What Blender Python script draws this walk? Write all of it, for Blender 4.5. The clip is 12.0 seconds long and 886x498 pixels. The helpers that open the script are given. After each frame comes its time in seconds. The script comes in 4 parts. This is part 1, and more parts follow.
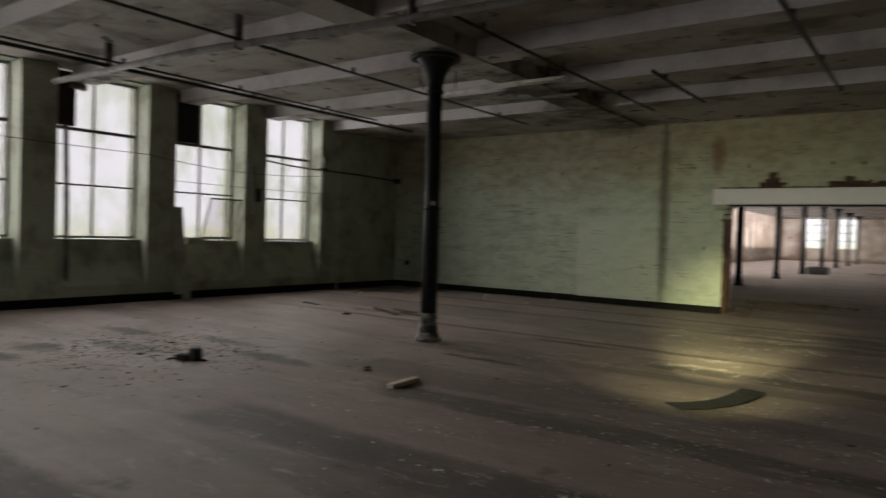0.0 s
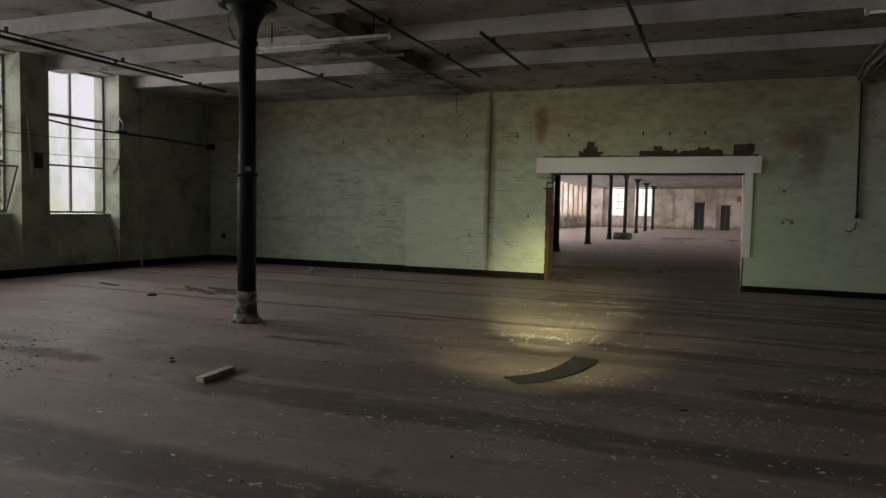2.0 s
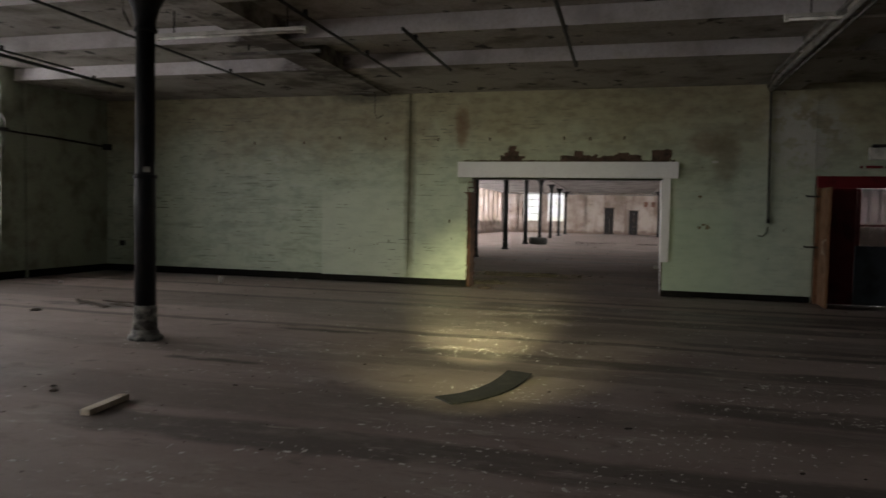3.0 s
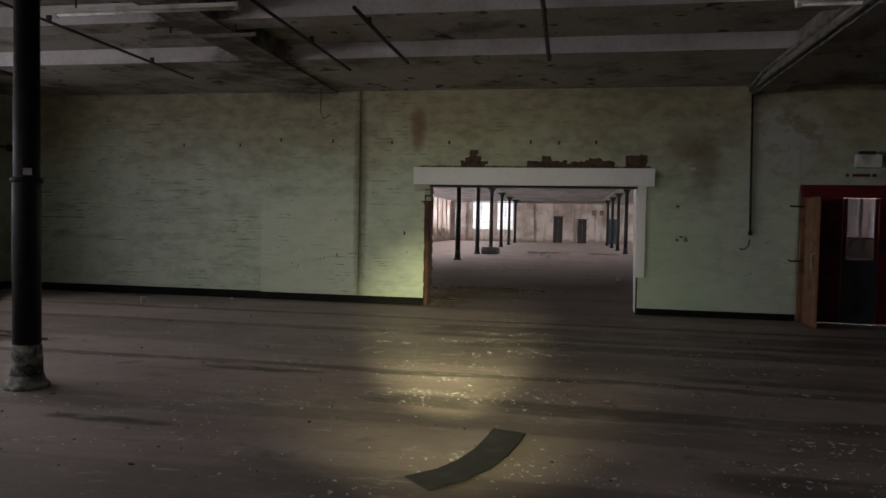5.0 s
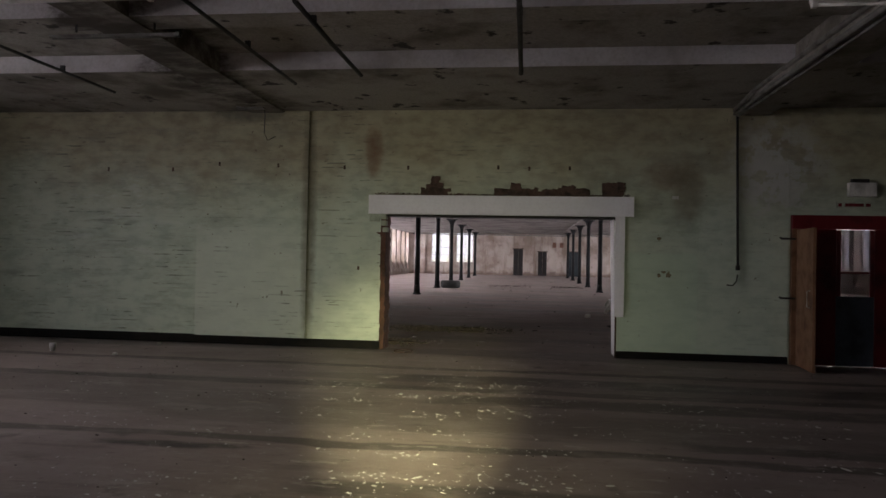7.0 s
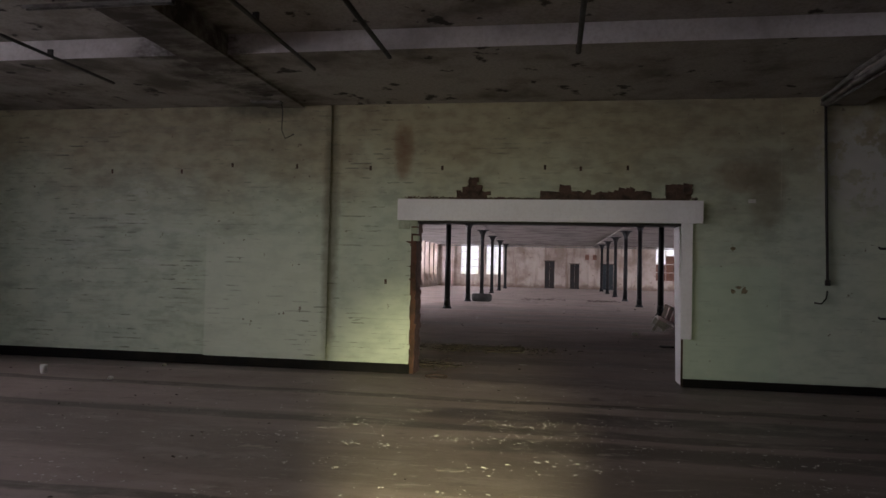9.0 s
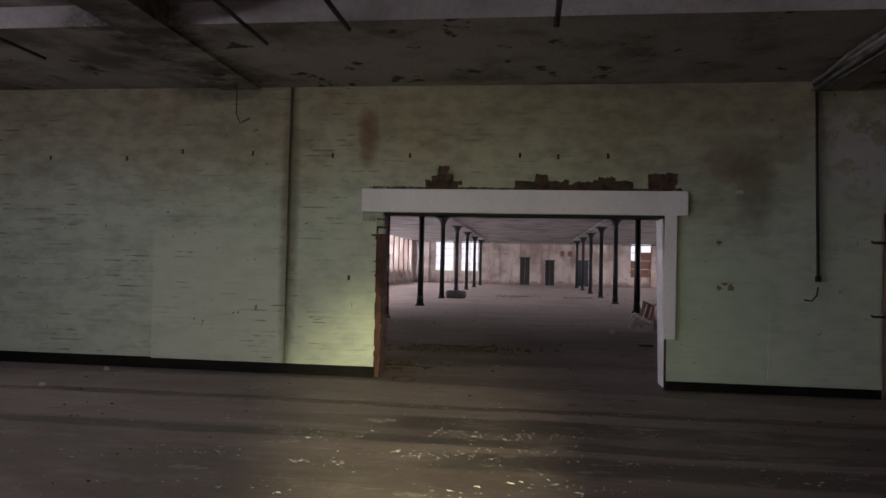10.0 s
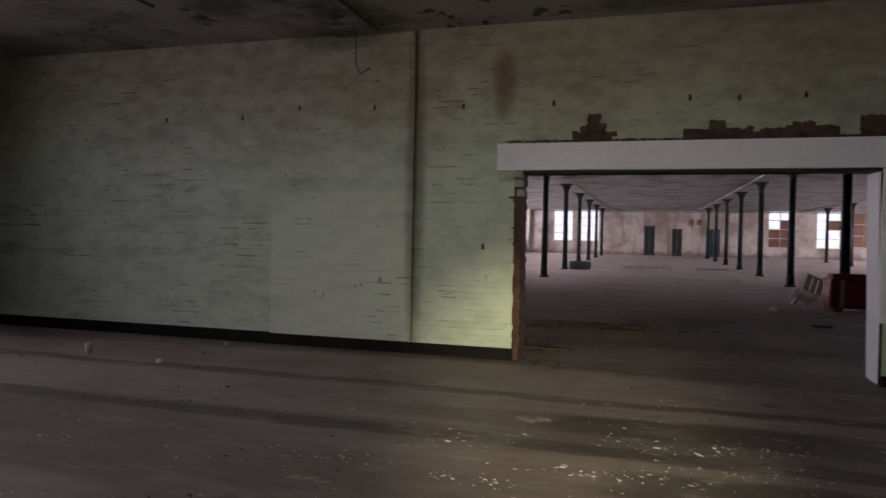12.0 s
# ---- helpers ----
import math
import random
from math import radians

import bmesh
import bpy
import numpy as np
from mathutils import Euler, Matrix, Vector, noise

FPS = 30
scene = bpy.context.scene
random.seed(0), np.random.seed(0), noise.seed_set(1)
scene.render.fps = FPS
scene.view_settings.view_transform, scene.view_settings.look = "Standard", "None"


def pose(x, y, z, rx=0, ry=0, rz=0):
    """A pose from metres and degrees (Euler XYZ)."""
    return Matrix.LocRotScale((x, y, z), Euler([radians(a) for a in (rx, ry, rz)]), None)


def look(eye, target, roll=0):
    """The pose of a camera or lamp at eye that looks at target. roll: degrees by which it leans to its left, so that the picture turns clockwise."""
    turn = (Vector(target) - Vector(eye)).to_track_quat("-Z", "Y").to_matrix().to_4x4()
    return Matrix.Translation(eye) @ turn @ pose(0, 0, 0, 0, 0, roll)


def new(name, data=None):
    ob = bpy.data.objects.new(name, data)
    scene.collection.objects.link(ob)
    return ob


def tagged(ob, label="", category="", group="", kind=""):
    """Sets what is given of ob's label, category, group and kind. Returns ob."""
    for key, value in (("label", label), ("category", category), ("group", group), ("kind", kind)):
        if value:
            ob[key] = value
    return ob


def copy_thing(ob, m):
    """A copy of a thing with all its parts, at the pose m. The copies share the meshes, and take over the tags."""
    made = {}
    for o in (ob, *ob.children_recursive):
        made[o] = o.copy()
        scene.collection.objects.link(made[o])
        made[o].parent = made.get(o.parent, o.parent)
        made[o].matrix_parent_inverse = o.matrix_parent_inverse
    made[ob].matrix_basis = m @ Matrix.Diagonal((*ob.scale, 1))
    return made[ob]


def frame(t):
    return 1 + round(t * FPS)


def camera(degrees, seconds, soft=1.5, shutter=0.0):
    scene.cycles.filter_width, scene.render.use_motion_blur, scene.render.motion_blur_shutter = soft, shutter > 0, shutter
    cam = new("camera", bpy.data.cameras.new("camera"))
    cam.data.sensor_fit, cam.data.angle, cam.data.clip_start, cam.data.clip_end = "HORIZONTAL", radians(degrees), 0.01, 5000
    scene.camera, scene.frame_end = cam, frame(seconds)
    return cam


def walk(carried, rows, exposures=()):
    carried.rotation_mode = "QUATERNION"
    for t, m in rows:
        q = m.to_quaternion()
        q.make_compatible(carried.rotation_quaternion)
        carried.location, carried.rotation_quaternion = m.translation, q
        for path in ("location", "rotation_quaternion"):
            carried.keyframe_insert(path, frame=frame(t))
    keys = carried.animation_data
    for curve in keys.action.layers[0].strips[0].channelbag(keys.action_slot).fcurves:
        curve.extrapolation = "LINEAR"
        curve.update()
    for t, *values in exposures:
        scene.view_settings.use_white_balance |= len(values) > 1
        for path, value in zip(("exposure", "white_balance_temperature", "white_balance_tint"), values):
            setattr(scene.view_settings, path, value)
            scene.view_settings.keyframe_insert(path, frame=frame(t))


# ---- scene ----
cam = camera(65.5, 12.0, shutter=0.5)
PATH = [
    (0, (0.093, -0.138, 1.531), (-1.085, 1.477, 1.487), 1.7),
    (0.5, (0.044, -0.147, 1.508), (-0.848, 1.642, 1.464), 1.5),
    (1, (-0.031, -0.055, 1.47), (-0.801, 1.789, 1.395), 1.3),
    (1.5, (-0.109, 0.214, 1.487), (-0.862, 2.064, 1.378), 1.2),
    (2, (-0.247, 0.434, 1.504), (-0.985, 2.29, 1.388), 1.2),
    (2.5, (-0.411, 0.644, 1.533), (-1.087, 2.523, 1.418), 1.3),
    (3, (-0.513, 0.888, 1.502), (-1.018, 2.821, 1.406), 1.2),
    (3.2, (-0.565, 1.039, 1.501), (-1.009, 2.987, 1.41), 1.1),
    (5, (-1.027, 2.231, 1.562), (-1.381, 4.198, 1.492), 1.2),
    (5.5, (-1.157, 2.561, 1.553), (-1.494, 4.532, 1.506), 1.3),
    (6, (-1.229, 2.862, 1.562), (-1.506, 4.842, 1.535), 1.2),
    (6.5, (-1.226, 3.218, 1.588), (-1.463, 5.204, 1.591), 1.1),
    (8.5, (-1.542, 4.536, 1.6), (-1.819, 6.516, 1.654), 1.1),
    (9, (-1.589, 4.923, 1.596), (-1.907, 6.897, 1.655), 1.3),
    (9.5, (-1.581, 5.274, 1.556), (-1.839, 7.257, 1.612), 1.3),
    (10, (-1.592, 5.656, 1.579), (-1.84, 7.64, 1.63), 1.3),
    (10.5, (-1.777, 5.993, 1.553), (-2.068, 7.971, 1.569), 1.4),
    (11, (-1.953, 6.289, 1.549), (-2.317, 8.256, 1.525), 1.4),
    (11.5, (-2.091, 6.626, 1.566), (-2.549, 8.573, 1.533), 1.3),
    (12, (-2.171, 6.866, 1.532), (-2.738, 8.783, 1.49), 1.1),
]
walk(cam, [(t, look(eye, target, roll)) for t, eye, target, roll in PATH], [(0, -0.22, 6900, 2), (2, -0.22, 6800, 3), (5, -0.3, 6450, 9), (9, -0.33, 6300, 16), (12, -0.38, 6150, 20)])

# ---- world and large lights ----
world = bpy.data.worlds.new("world")
scene.world = world
world.use_nodes = True
sky = world.node_tree.nodes.new("ShaderNodeTexSky")
sky.sky_type, sky.sun_disc = "NISHITA", False
sky.sun_elevation, sky.sun_rotation = radians(38), radians(250)
world.node_tree.nodes["Background"].inputs[1].default_value = 0.08
world.node_tree.links.new(sky.outputs[0], world.node_tree.nodes["Background"].inputs[0])

sun = new("sun", bpy.data.lights.new("sun", "SUN"))
sun.data.energy, sun.data.angle, sun.data.color = 0.6, radians(15), (1.0, 0.97, 0.93)
sun.matrix_world = look((-60, -20, 50), (0, 0, 0))


def sky_lamp(name, centre, target, width, height, watts, colour):
    """Overcast sky in a row of window openings."""
    lamp = new(name, bpy.data.lights.new(name, "AREA"))
    lamp.data.shape, lamp.data.size, lamp.data.size_y = "RECTANGLE", width, height
    lamp.data.energy, lamp.data.color = watts, colour
    lamp.matrix_world = look(centre, target)
    return lamp


SKY = (1.0, 0.955, 0.975)
# the sky stands above the horizon, so its light slants down into the rooms
sky_lamp("sky_west_near", (-14.6, 3.3, 3.2), (-11.6, 3.3, 1.9), 19.6, 3.4, 2700, SKY)
sky_lamp("sky_west_far", (-14.6, 52.3, 3.2), (-11.6, 52.3, 1.9), 39.8, 3.4, 16000, SKY)
sky_lamp("sky_east_far", (19.1, 52.3, 3.2), (16.1, 52.3, 1.9), 39.8, 3.4, 16000, SKY)

sky_lamp("sky_south", (-6.5, -7.75, 2.75), (-6.5, 0, 2.75), 10.0, 3.2, 60, SKY)

# the walker's torch, as it points for most of the way: a bright core and a wide weak spill
for name, watts, degrees in (("torch_core", 5000, 24), ("torch_spill", 500, 60)):
    torch = new(name, bpy.data.lights.new(name, "SPOT"))
    torch.data.energy, torch.data.color = watts, (1.0, 0.96, 0.52)
    torch.data.spot_size, torch.data.spot_blend, torch.data.shadow_soft_size = radians(degrees), 1.0, 0.04
    torch.matrix_world = look((-1.4, 4.3, 1.25), (-2.6, 11.9, 0.0))


# ---- materials ----
def shader(name, rough=0.8, metal=0.0, spec=0.3):
    m = bpy.data.materials.new(name)
    m.use_nodes = True
    b = m.node_tree.nodes["Principled BSDF"]
    b.inputs["Roughness"].default_value, b.inputs["Metallic"].default_value = rough, metal
    b.inputs["Specular IOR Level"].default_value = spec
    return m, m.node_tree.nodes, m.node_tree.links, b


def noise_tex(nodes, links, scale, detail=5.0, stretch=(1, 1, 1), rough=0.6, local=False):
    """Noise over the place itself (or over the object, where it is one of many copies)."""
    if local:
        src = nodes.new("ShaderNodeTexCoord").outputs["Object"]
    else:
        src = nodes.new("ShaderNodeNewGeometry").outputs["Position"]
    mp = nodes.new("ShaderNodeMapping")
    mp.inputs["Scale"].default_value = stretch
    links.new(src, mp.inputs["Vector"])
    t = nodes.new("ShaderNodeTexNoise")
    t.inputs["Scale"].default_value, t.inputs["Detail"].default_value, t.inputs["Roughness"].default_value = scale, detail, rough
    links.new(mp.outputs[0], t.inputs["Vector"])
    return t.outputs["Fac"]


def ramp(nodes, links, fac, lo, hi, a=0.0, b=1.0):
    r = nodes.new("ShaderNodeMapRange")
    r.interpolation_type = "SMOOTHSTEP"
    for i, v in zip((1, 2, 3, 4), (lo, hi, a, b)):
        r.inputs[i].default_value = v
    links.new(fac, r.inputs[0])
    return r.outputs[0]


def mixed(nodes, links, fac, a, b):
    m = nodes.new("ShaderNodeMix")
    m.data_type = "RGBA"
    if isinstance(fac, float):
        m.inputs[0].default_value = fac
    else:
        links.new(fac, m.inputs[0])
    for i, c in ((6, a), (7, b)):
        if isinstance(c, tuple):
            m.inputs[i].default_value = (*c, 1)
        else:
            links.new(c, m.inputs[i])
    return m.outputs[2]


def maths(nodes, links, op, a, b=0.0):
    m = nodes.new("ShaderNodeMath")
    m.operation = op
    for i, v in ((0, a), (1, b)):
        if isinstance(v, (int, float)):
            m.inputs[i].default_value = v
        else:
            links.new(v, m.inputs[i])
    return m.outputs[0]


def bumped(nodes, links, b, height, strength=0.3, distance=0.01):
    n = nodes.new("ShaderNodeBump")
    n.inputs["Strength"].default_value, n.inputs["Distance"].default_value = strength, distance
    links.new(height, n.inputs["Height"])
    links.new(n.outputs[0], b.inputs["Normal"])


def axis(nodes, links, which):
    s = nodes.new("ShaderNodeSeparateXYZ")
    links.new(nodes.new("ShaderNodeNewGeometry").outputs["Position"], s.inputs[0])
    return s.outputs[which]


def blotch(nodes, links, x, z, rx, rz, up=2):
    """A soft round patch (stains, and the chase's shade) on a wall (or, up=1, on the floor), 1 in its middle."""
    dx = maths(nodes, links, "DIVIDE", maths(nodes, links, "SUBTRACT", axis(nodes, links, 0), x), rx)
    dz = maths(nodes, links, "DIVIDE", maths(nodes, links, "SUBTRACT", axis(nodes, links, up), z), rz)
    d = maths(nodes, links, "ADD", maths(nodes, links, "MULTIPLY", dx, dx), maths(nodes, links, "MULTIPLY", dz, dz))
    if up == 1:
        rag = maths(nodes, links, "MULTIPLY", noise_tex(nodes, links, 2.4, 8, (0.6, 1, 1), 0.7), 3.0)
        return ramp(nodes, links, maths(nodes, links, "ADD", d, rag), 1.35, 2.25, 1.0, 0.0)
    return ramp(nodes, links, maths(nodes, links, "ADD", d, maths(nodes, links, "MULTIPLY", noise_tex(nodes, links, 7.0, 6), 0.9)), 0.35, 1.5, 1.0, 0.0)


def worn(name, base, dark, scale=3.0, fine=40.0, rough=0.8, metal=0.0, spec=0.3, bump=0.25, local=False, amount=1.0, speck=None, soaked=False):
    """Base colour with broad stains, fine grain and relief."""
    m, nodes, links, b = shader(name, rough, metal, spec)
    big = noise_tex(nodes, links, scale, 6, local=local)
    small = noise_tex(nodes, links, fine, 4, local=local)
    c = mixed(nodes, links, ramp(nodes, links, big, 0.42, 0.72, 0, amount), base, dark)
    c = mixed(nodes, links, ramp(nodes, links, small, 0.35, 0.8, 0, 0.45), c, dark)
    if speck:
        c = mixed(nodes, links, ramp(nodes, links, noise_tex(nodes, links, scale * 2.3, 8, local=local), 0.6, 0.66), c, speck)
    if soaked:
        c = mixed(nodes, links, maths(nodes, links, "MULTIPLY", blotch(nodes, links, -5.9, 11.6, 0.95, 4.6, 1), 0.92), c, (0.05, 0.04, 0.03))
    links.new(c, b.inputs["Base Color"])
    links.new(ramp(nodes, links, big, 0.2, 0.8, rough - 0.12, min(1.0, rough + 0.12)), b.inputs["Roughness"])
    bumped(nodes, links, b, small, bump, 0.008)
    return m


def green_paint():
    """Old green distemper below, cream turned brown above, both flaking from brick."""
    m, nodes, links, b = shader("green_wall_paint", 0.62, spec=0.35)
    z, x = axis(nodes, links, 2), axis(nodes, links, 0)
    broad = noise_tex(nodes, links, 0.7, 6)
    mid = noise_tex(nodes, links, 3.2, 7, (1, 1, 1.8))
    grain = noise_tex(nodes, links, 55, 4)
    green = mixed(nodes, links, ramp(nodes, links, mid, 0.4, 0.7), (0.45, 0.505, 0.40), (0.35, 0.40, 0.32))
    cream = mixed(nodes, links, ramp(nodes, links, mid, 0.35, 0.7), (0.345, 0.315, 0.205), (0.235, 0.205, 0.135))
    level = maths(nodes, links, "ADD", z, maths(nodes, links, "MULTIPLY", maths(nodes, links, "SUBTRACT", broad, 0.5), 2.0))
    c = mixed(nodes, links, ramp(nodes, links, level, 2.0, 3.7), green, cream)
    c = mixed(nodes, links, ramp(nodes, links, noise_tex(nodes, links, 1.3, 7, (0.8, 1, 1.6)), 0.52, 0.75, 0, 0.55), c, (0.17, 0.18, 0.13))
    fresh = maths(nodes, links, "MULTIPLY", ramp(nodes, links, x, -7.09, -7.06), ramp(nodes, links, x, -5.05, -4.95, 1.0, 0.35))
    fresh = maths(nodes, links, "MULTIPLY", fresh, ramp(nodes, links, level, 1.5, 2.5, 0.6, 0.0))
    c = mixed(nodes, links, fresh, c, (0.53, 0.57, 0.48))
    scratch = noise_tex(nodes, links, 3.4, 5, (0.8, 1, 3.6))
    course = maths(nodes, links, "FRACT", maths(nodes, links, "DIVIDE", maths(nodes, links, "SUBTRACT", z, 0.148), 0.0745))
    joint = ramp(nodes, links, maths(nodes, links, "ABSOLUTE", maths(nodes, links, "SUBTRACT", course, 0.5)), 0.27, 0.44)
    patchy = maths(nodes, links, "MULTIPLY", ramp(nodes, links, scratch, 0.55, 0.61), ramp(nodes, links, x, -7.12, -7.04, 1.0, 0.75))
    patchy = maths(nodes, links, "MULTIPLY", patchy, ramp(nodes, links, noise_tex(nodes, links, 0.8, 5), 0.44, 0.62, 0.12, 1.0))
    patchy = maths(nodes, links, "MULTIPLY", patchy, ramp(nodes, links, x, -3.0, 0.5, 1.0, 0.3))
    c = mixed(nodes, links, maths(nodes, links, "MULTIPLY", maths(nodes, links, "MULTIPLY", joint, patchy), 0.82), c, (0.065, 0.065, 0.05))
    smudge = maths(nodes, links, "MULTIPLY", ramp(nodes, links, noise_tex(nodes, links, 1.5, 9, (0.55, 1, 2.6), 0.66), 0.5, 0.74), ramp(nodes, links, x, -7.12, -7.04, 0.48, 0.25))
    c = mixed(nodes, links, smudge, c, (0.17, 0.175, 0.14))
    bare = maths(nodes, links, "MULTIPLY", ramp(nodes, links, noise_tex(nodes, links, 2.6, 9, (0.6, 1, 2.2), 0.7), 0.53, 0.62, 0, 0.5), blotch(nodes, links, -8.2, 2.1, 1.9, 1.1))
    c = mixed(nodes, links, bare, c, (0.52, 0.56, 0.49))
    dado = maths(nodes, links, "MULTIPLY", ramp(nodes, links, x, 0.2, 0.3), ramp(nodes, links, x, 1.5, 1.56, 1.0, 0.3))
    dado = maths(nodes, links, "MULTIPLY", dado, ramp(nodes, links, maths(nodes, links, "ADD", z, maths(nodes, links, "MULTIPLY", mid, 0.16)), 1.78, 1.86, 0.5, 0.0))
    c = mixed(nodes, links, dado, c, (0.42, 0.53, 0.41))
    c = mixed(nodes, links, ramp(nodes, links, noise_tex(nodes, links, 3.0, 6, (1, 1, 7)), 0.67, 0.73, 0, 0.55), c, (0.10, 0.10, 0.08))
    c = mixed(nodes, links, ramp(nodes, links, noise_tex(nodes, links, 9, 5), 0.68, 0.71, 0, 0.8), c, (0.13, 0.10, 0.075))
    c = mixed(nodes, links, maths(nodes, links, "MULTIPLY", blotch(nodes, links, -3.88, 3.42, 0.2, 0.55), 0.85), c, (0.15, 0.075, 0.038))
    # brown line along the shallow chase, with the groove's shade painted in
    c = mixed(nodes, links, maths(nodes, links, "MULTIPLY", blotch(nodes, links, -5.02, 2.2, 0.17, 2.9), 0.7), c, (0.09, 0.078, 0.05))
    c = mixed(nodes, links, maths(nodes, links, "MULTIPLY", blotch(nodes, links, 1.0, 3.0, 0.5, 0.3), 0.6), c, (0.16, 0.10, 0.06))
    c = mixed(nodes, links, maths(nodes, links, "MULTIPLY", blotch(nodes, links, -6.2, 4.1, 0.9, 0.25), 0.7), c, (0.05, 0.045, 0.035))
    chips = ramp(nodes, links, noise_tex(nodes, links, 2.3, 8, (1, 1, 1), 0.62), 0.47, 0.53, 0.15, 1.0)
    c = mixed(nodes, links, maths(nodes, links, "MULTIPLY", maths(nodes, links, "MULTIPLY", blotch(nodes, links, 2.75, 3.1, 0.95, 1.0), 0.85), chips), c, (0.44, 0.435, 0.41))
    c = mixed(nodes, links, maths(nodes, links, "MULTIPLY", blotch(nodes, links, 1.35, 2.75, 0.35, 0.75), 0.55), c, (0.13, 0.10, 0.06))
    links.new(c, b.inputs["Base Color"])
    h = maths(nodes, links, "ADD", maths(nodes, links, "MULTIPLY", mid, 1.5), maths(nodes, links, "MULTIPLY", grain, 0.4))
    bumped(nodes, links, b, h, 0.35, 0.012)
    return m


STAINS = [(-8.2, 4.5, 0.9, 0.3), (-8.9, 3.7, 0.7, 0.35), (-6.4, 5.3, 1.1, 0.28), (-7.6, 5.6, 0.8, 0.22), (-9.4, 5.2, 0.8, 0.3), (-8.4, 3.2, 0.5, 0.25), (-8.4, 9.9, 1.5, 0.4), (-3.3, 18.9, 1.4, 0.8), (-4.2, 9.0, 1.0, 0.14), (-4.5, 7.0, 0.8, 0.12), (-3.8, 16.3, 0.4, 0.5)]


def dusty_floor():
    """Dusty concrete with dark lines and bands that run across the room."""
    m, nodes, links, b = shader("dusty_floor", 0.6, spec=0.4)
    y = axis(nodes, links, 1)
    broad = noise_tex(nodes, links, 0.45, 6)
    lines = noise_tex(nodes, links, 0.62, 4, (0.09, 1.0, 1.0), 0.5)
    x = axis(nodes, links, 0)
    fine = noise_tex(nodes, links, 22, 6, (0.5, 1, 1))
    grain = noise_tex(nodes, links, 120, 3)
    c = mixed(nodes, links, ramp(nodes, links, broad, 0.35, 0.7), (0.29, 0.23, 0.21), (0.205, 0.158, 0.145))
    c = mixed(nodes, links, ramp(nodes, links, lines, 0.50, 0.56, 0, 0.5), c, (0.075, 0.06, 0.052))
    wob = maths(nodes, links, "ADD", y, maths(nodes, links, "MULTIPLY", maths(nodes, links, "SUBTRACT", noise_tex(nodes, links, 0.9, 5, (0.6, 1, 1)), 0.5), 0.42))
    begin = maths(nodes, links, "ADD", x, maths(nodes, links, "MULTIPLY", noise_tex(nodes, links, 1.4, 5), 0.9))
    # dark bands along x, each with its own place, width and ragged start
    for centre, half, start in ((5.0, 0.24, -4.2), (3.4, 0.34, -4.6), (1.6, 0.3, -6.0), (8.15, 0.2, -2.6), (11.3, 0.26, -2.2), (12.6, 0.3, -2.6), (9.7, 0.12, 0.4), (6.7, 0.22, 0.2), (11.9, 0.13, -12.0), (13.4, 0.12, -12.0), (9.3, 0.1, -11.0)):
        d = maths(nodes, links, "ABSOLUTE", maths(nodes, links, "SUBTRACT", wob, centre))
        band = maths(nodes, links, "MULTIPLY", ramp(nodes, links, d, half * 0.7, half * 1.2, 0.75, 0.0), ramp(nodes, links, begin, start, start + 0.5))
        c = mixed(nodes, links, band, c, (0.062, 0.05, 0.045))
    dust = noise_tex(nodes, links, 1.7, 8, (0.55, 1, 1), 0.68)
    c = mixed(nodes, links, ramp(nodes, links, dust, 0.5, 0.7, 0, 0.45), c, (0.37, 0.315, 0.285))
    c = mixed(nodes, links, ramp(nodes, links, dust, 0.3, 0.45, 0.4, 0), c, (0.10, 0.078, 0.068))
    streak = noise_tex(nodes, links, 3.2, 7, (0.16, 1, 1), 0.7)
    c = mixed(nodes, links, ramp(nodes, links, streak, 0.54, 0.72, 0, 0.4), c, (0.36, 0.30, 0.28))
    c = mixed(nodes, links, ramp(nodes, links, streak, 0.28, 0.43, 0.4, 0), c, (0.075, 0.056, 0.05))
    c = mixed(nodes, links, ramp(nodes, links, fine, 0.56, 0.75, 0, 0.5), c, (0.33, 0.29, 0.25))
    c = mixed(nodes, links, ramp(nodes, links, fine, 0.25, 0.42, 0.5, 0.0), c, (0.08, 0.066, 0.056))
    c = mixed(nodes, links, ramp(nodes, links, noise_tex(nodes, links, 2.2, 8), 0.60, 0.72, 0, 0.6), c, (0.085, 0.07, 0.06))
    for px, py, rx, ry in STAINS:
        c = mixed(nodes, links, maths(nodes, links, "MULTIPLY", blotch(nodes, links, px, py, rx, ry, 1), 0.92), c, (0.04, 0.032, 0.028))
    scuff = noise_tex(nodes, links, 5.5, 9, (0.3, 1, 1), 0.78)
    where = ramp(nodes, links, maths(nodes, links, "ABSOLUTE", maths(nodes, links, "ADD", x, 1.6)), 1.5, 5.0, 1.0, 0.3)
    c = mixed(nodes, links, maths(nodes, links, "MULTIPLY", ramp(nodes, links, scuff, 0.56, 0.66, 0, 0.75), where), c, (0.40, 0.36, 0.32))
    c = mixed(nodes, links, ramp(nodes, links, scuff, 0.32, 0.44, 0.5, 0), c, (0.07, 0.055, 0.048))
    links.new(c, b.inputs["Base Color"])
    links.new(ramp(nodes, links, lines, 0.35, 0.65, 0.66, 0.48), b.inputs["Roughness"])
    bumped(nodes, links, b, maths(nodes, links, "ADD", fine, maths(nodes, links, "MULTIPLY", grain, 0.4)), 0.4, 0.006)
    return m


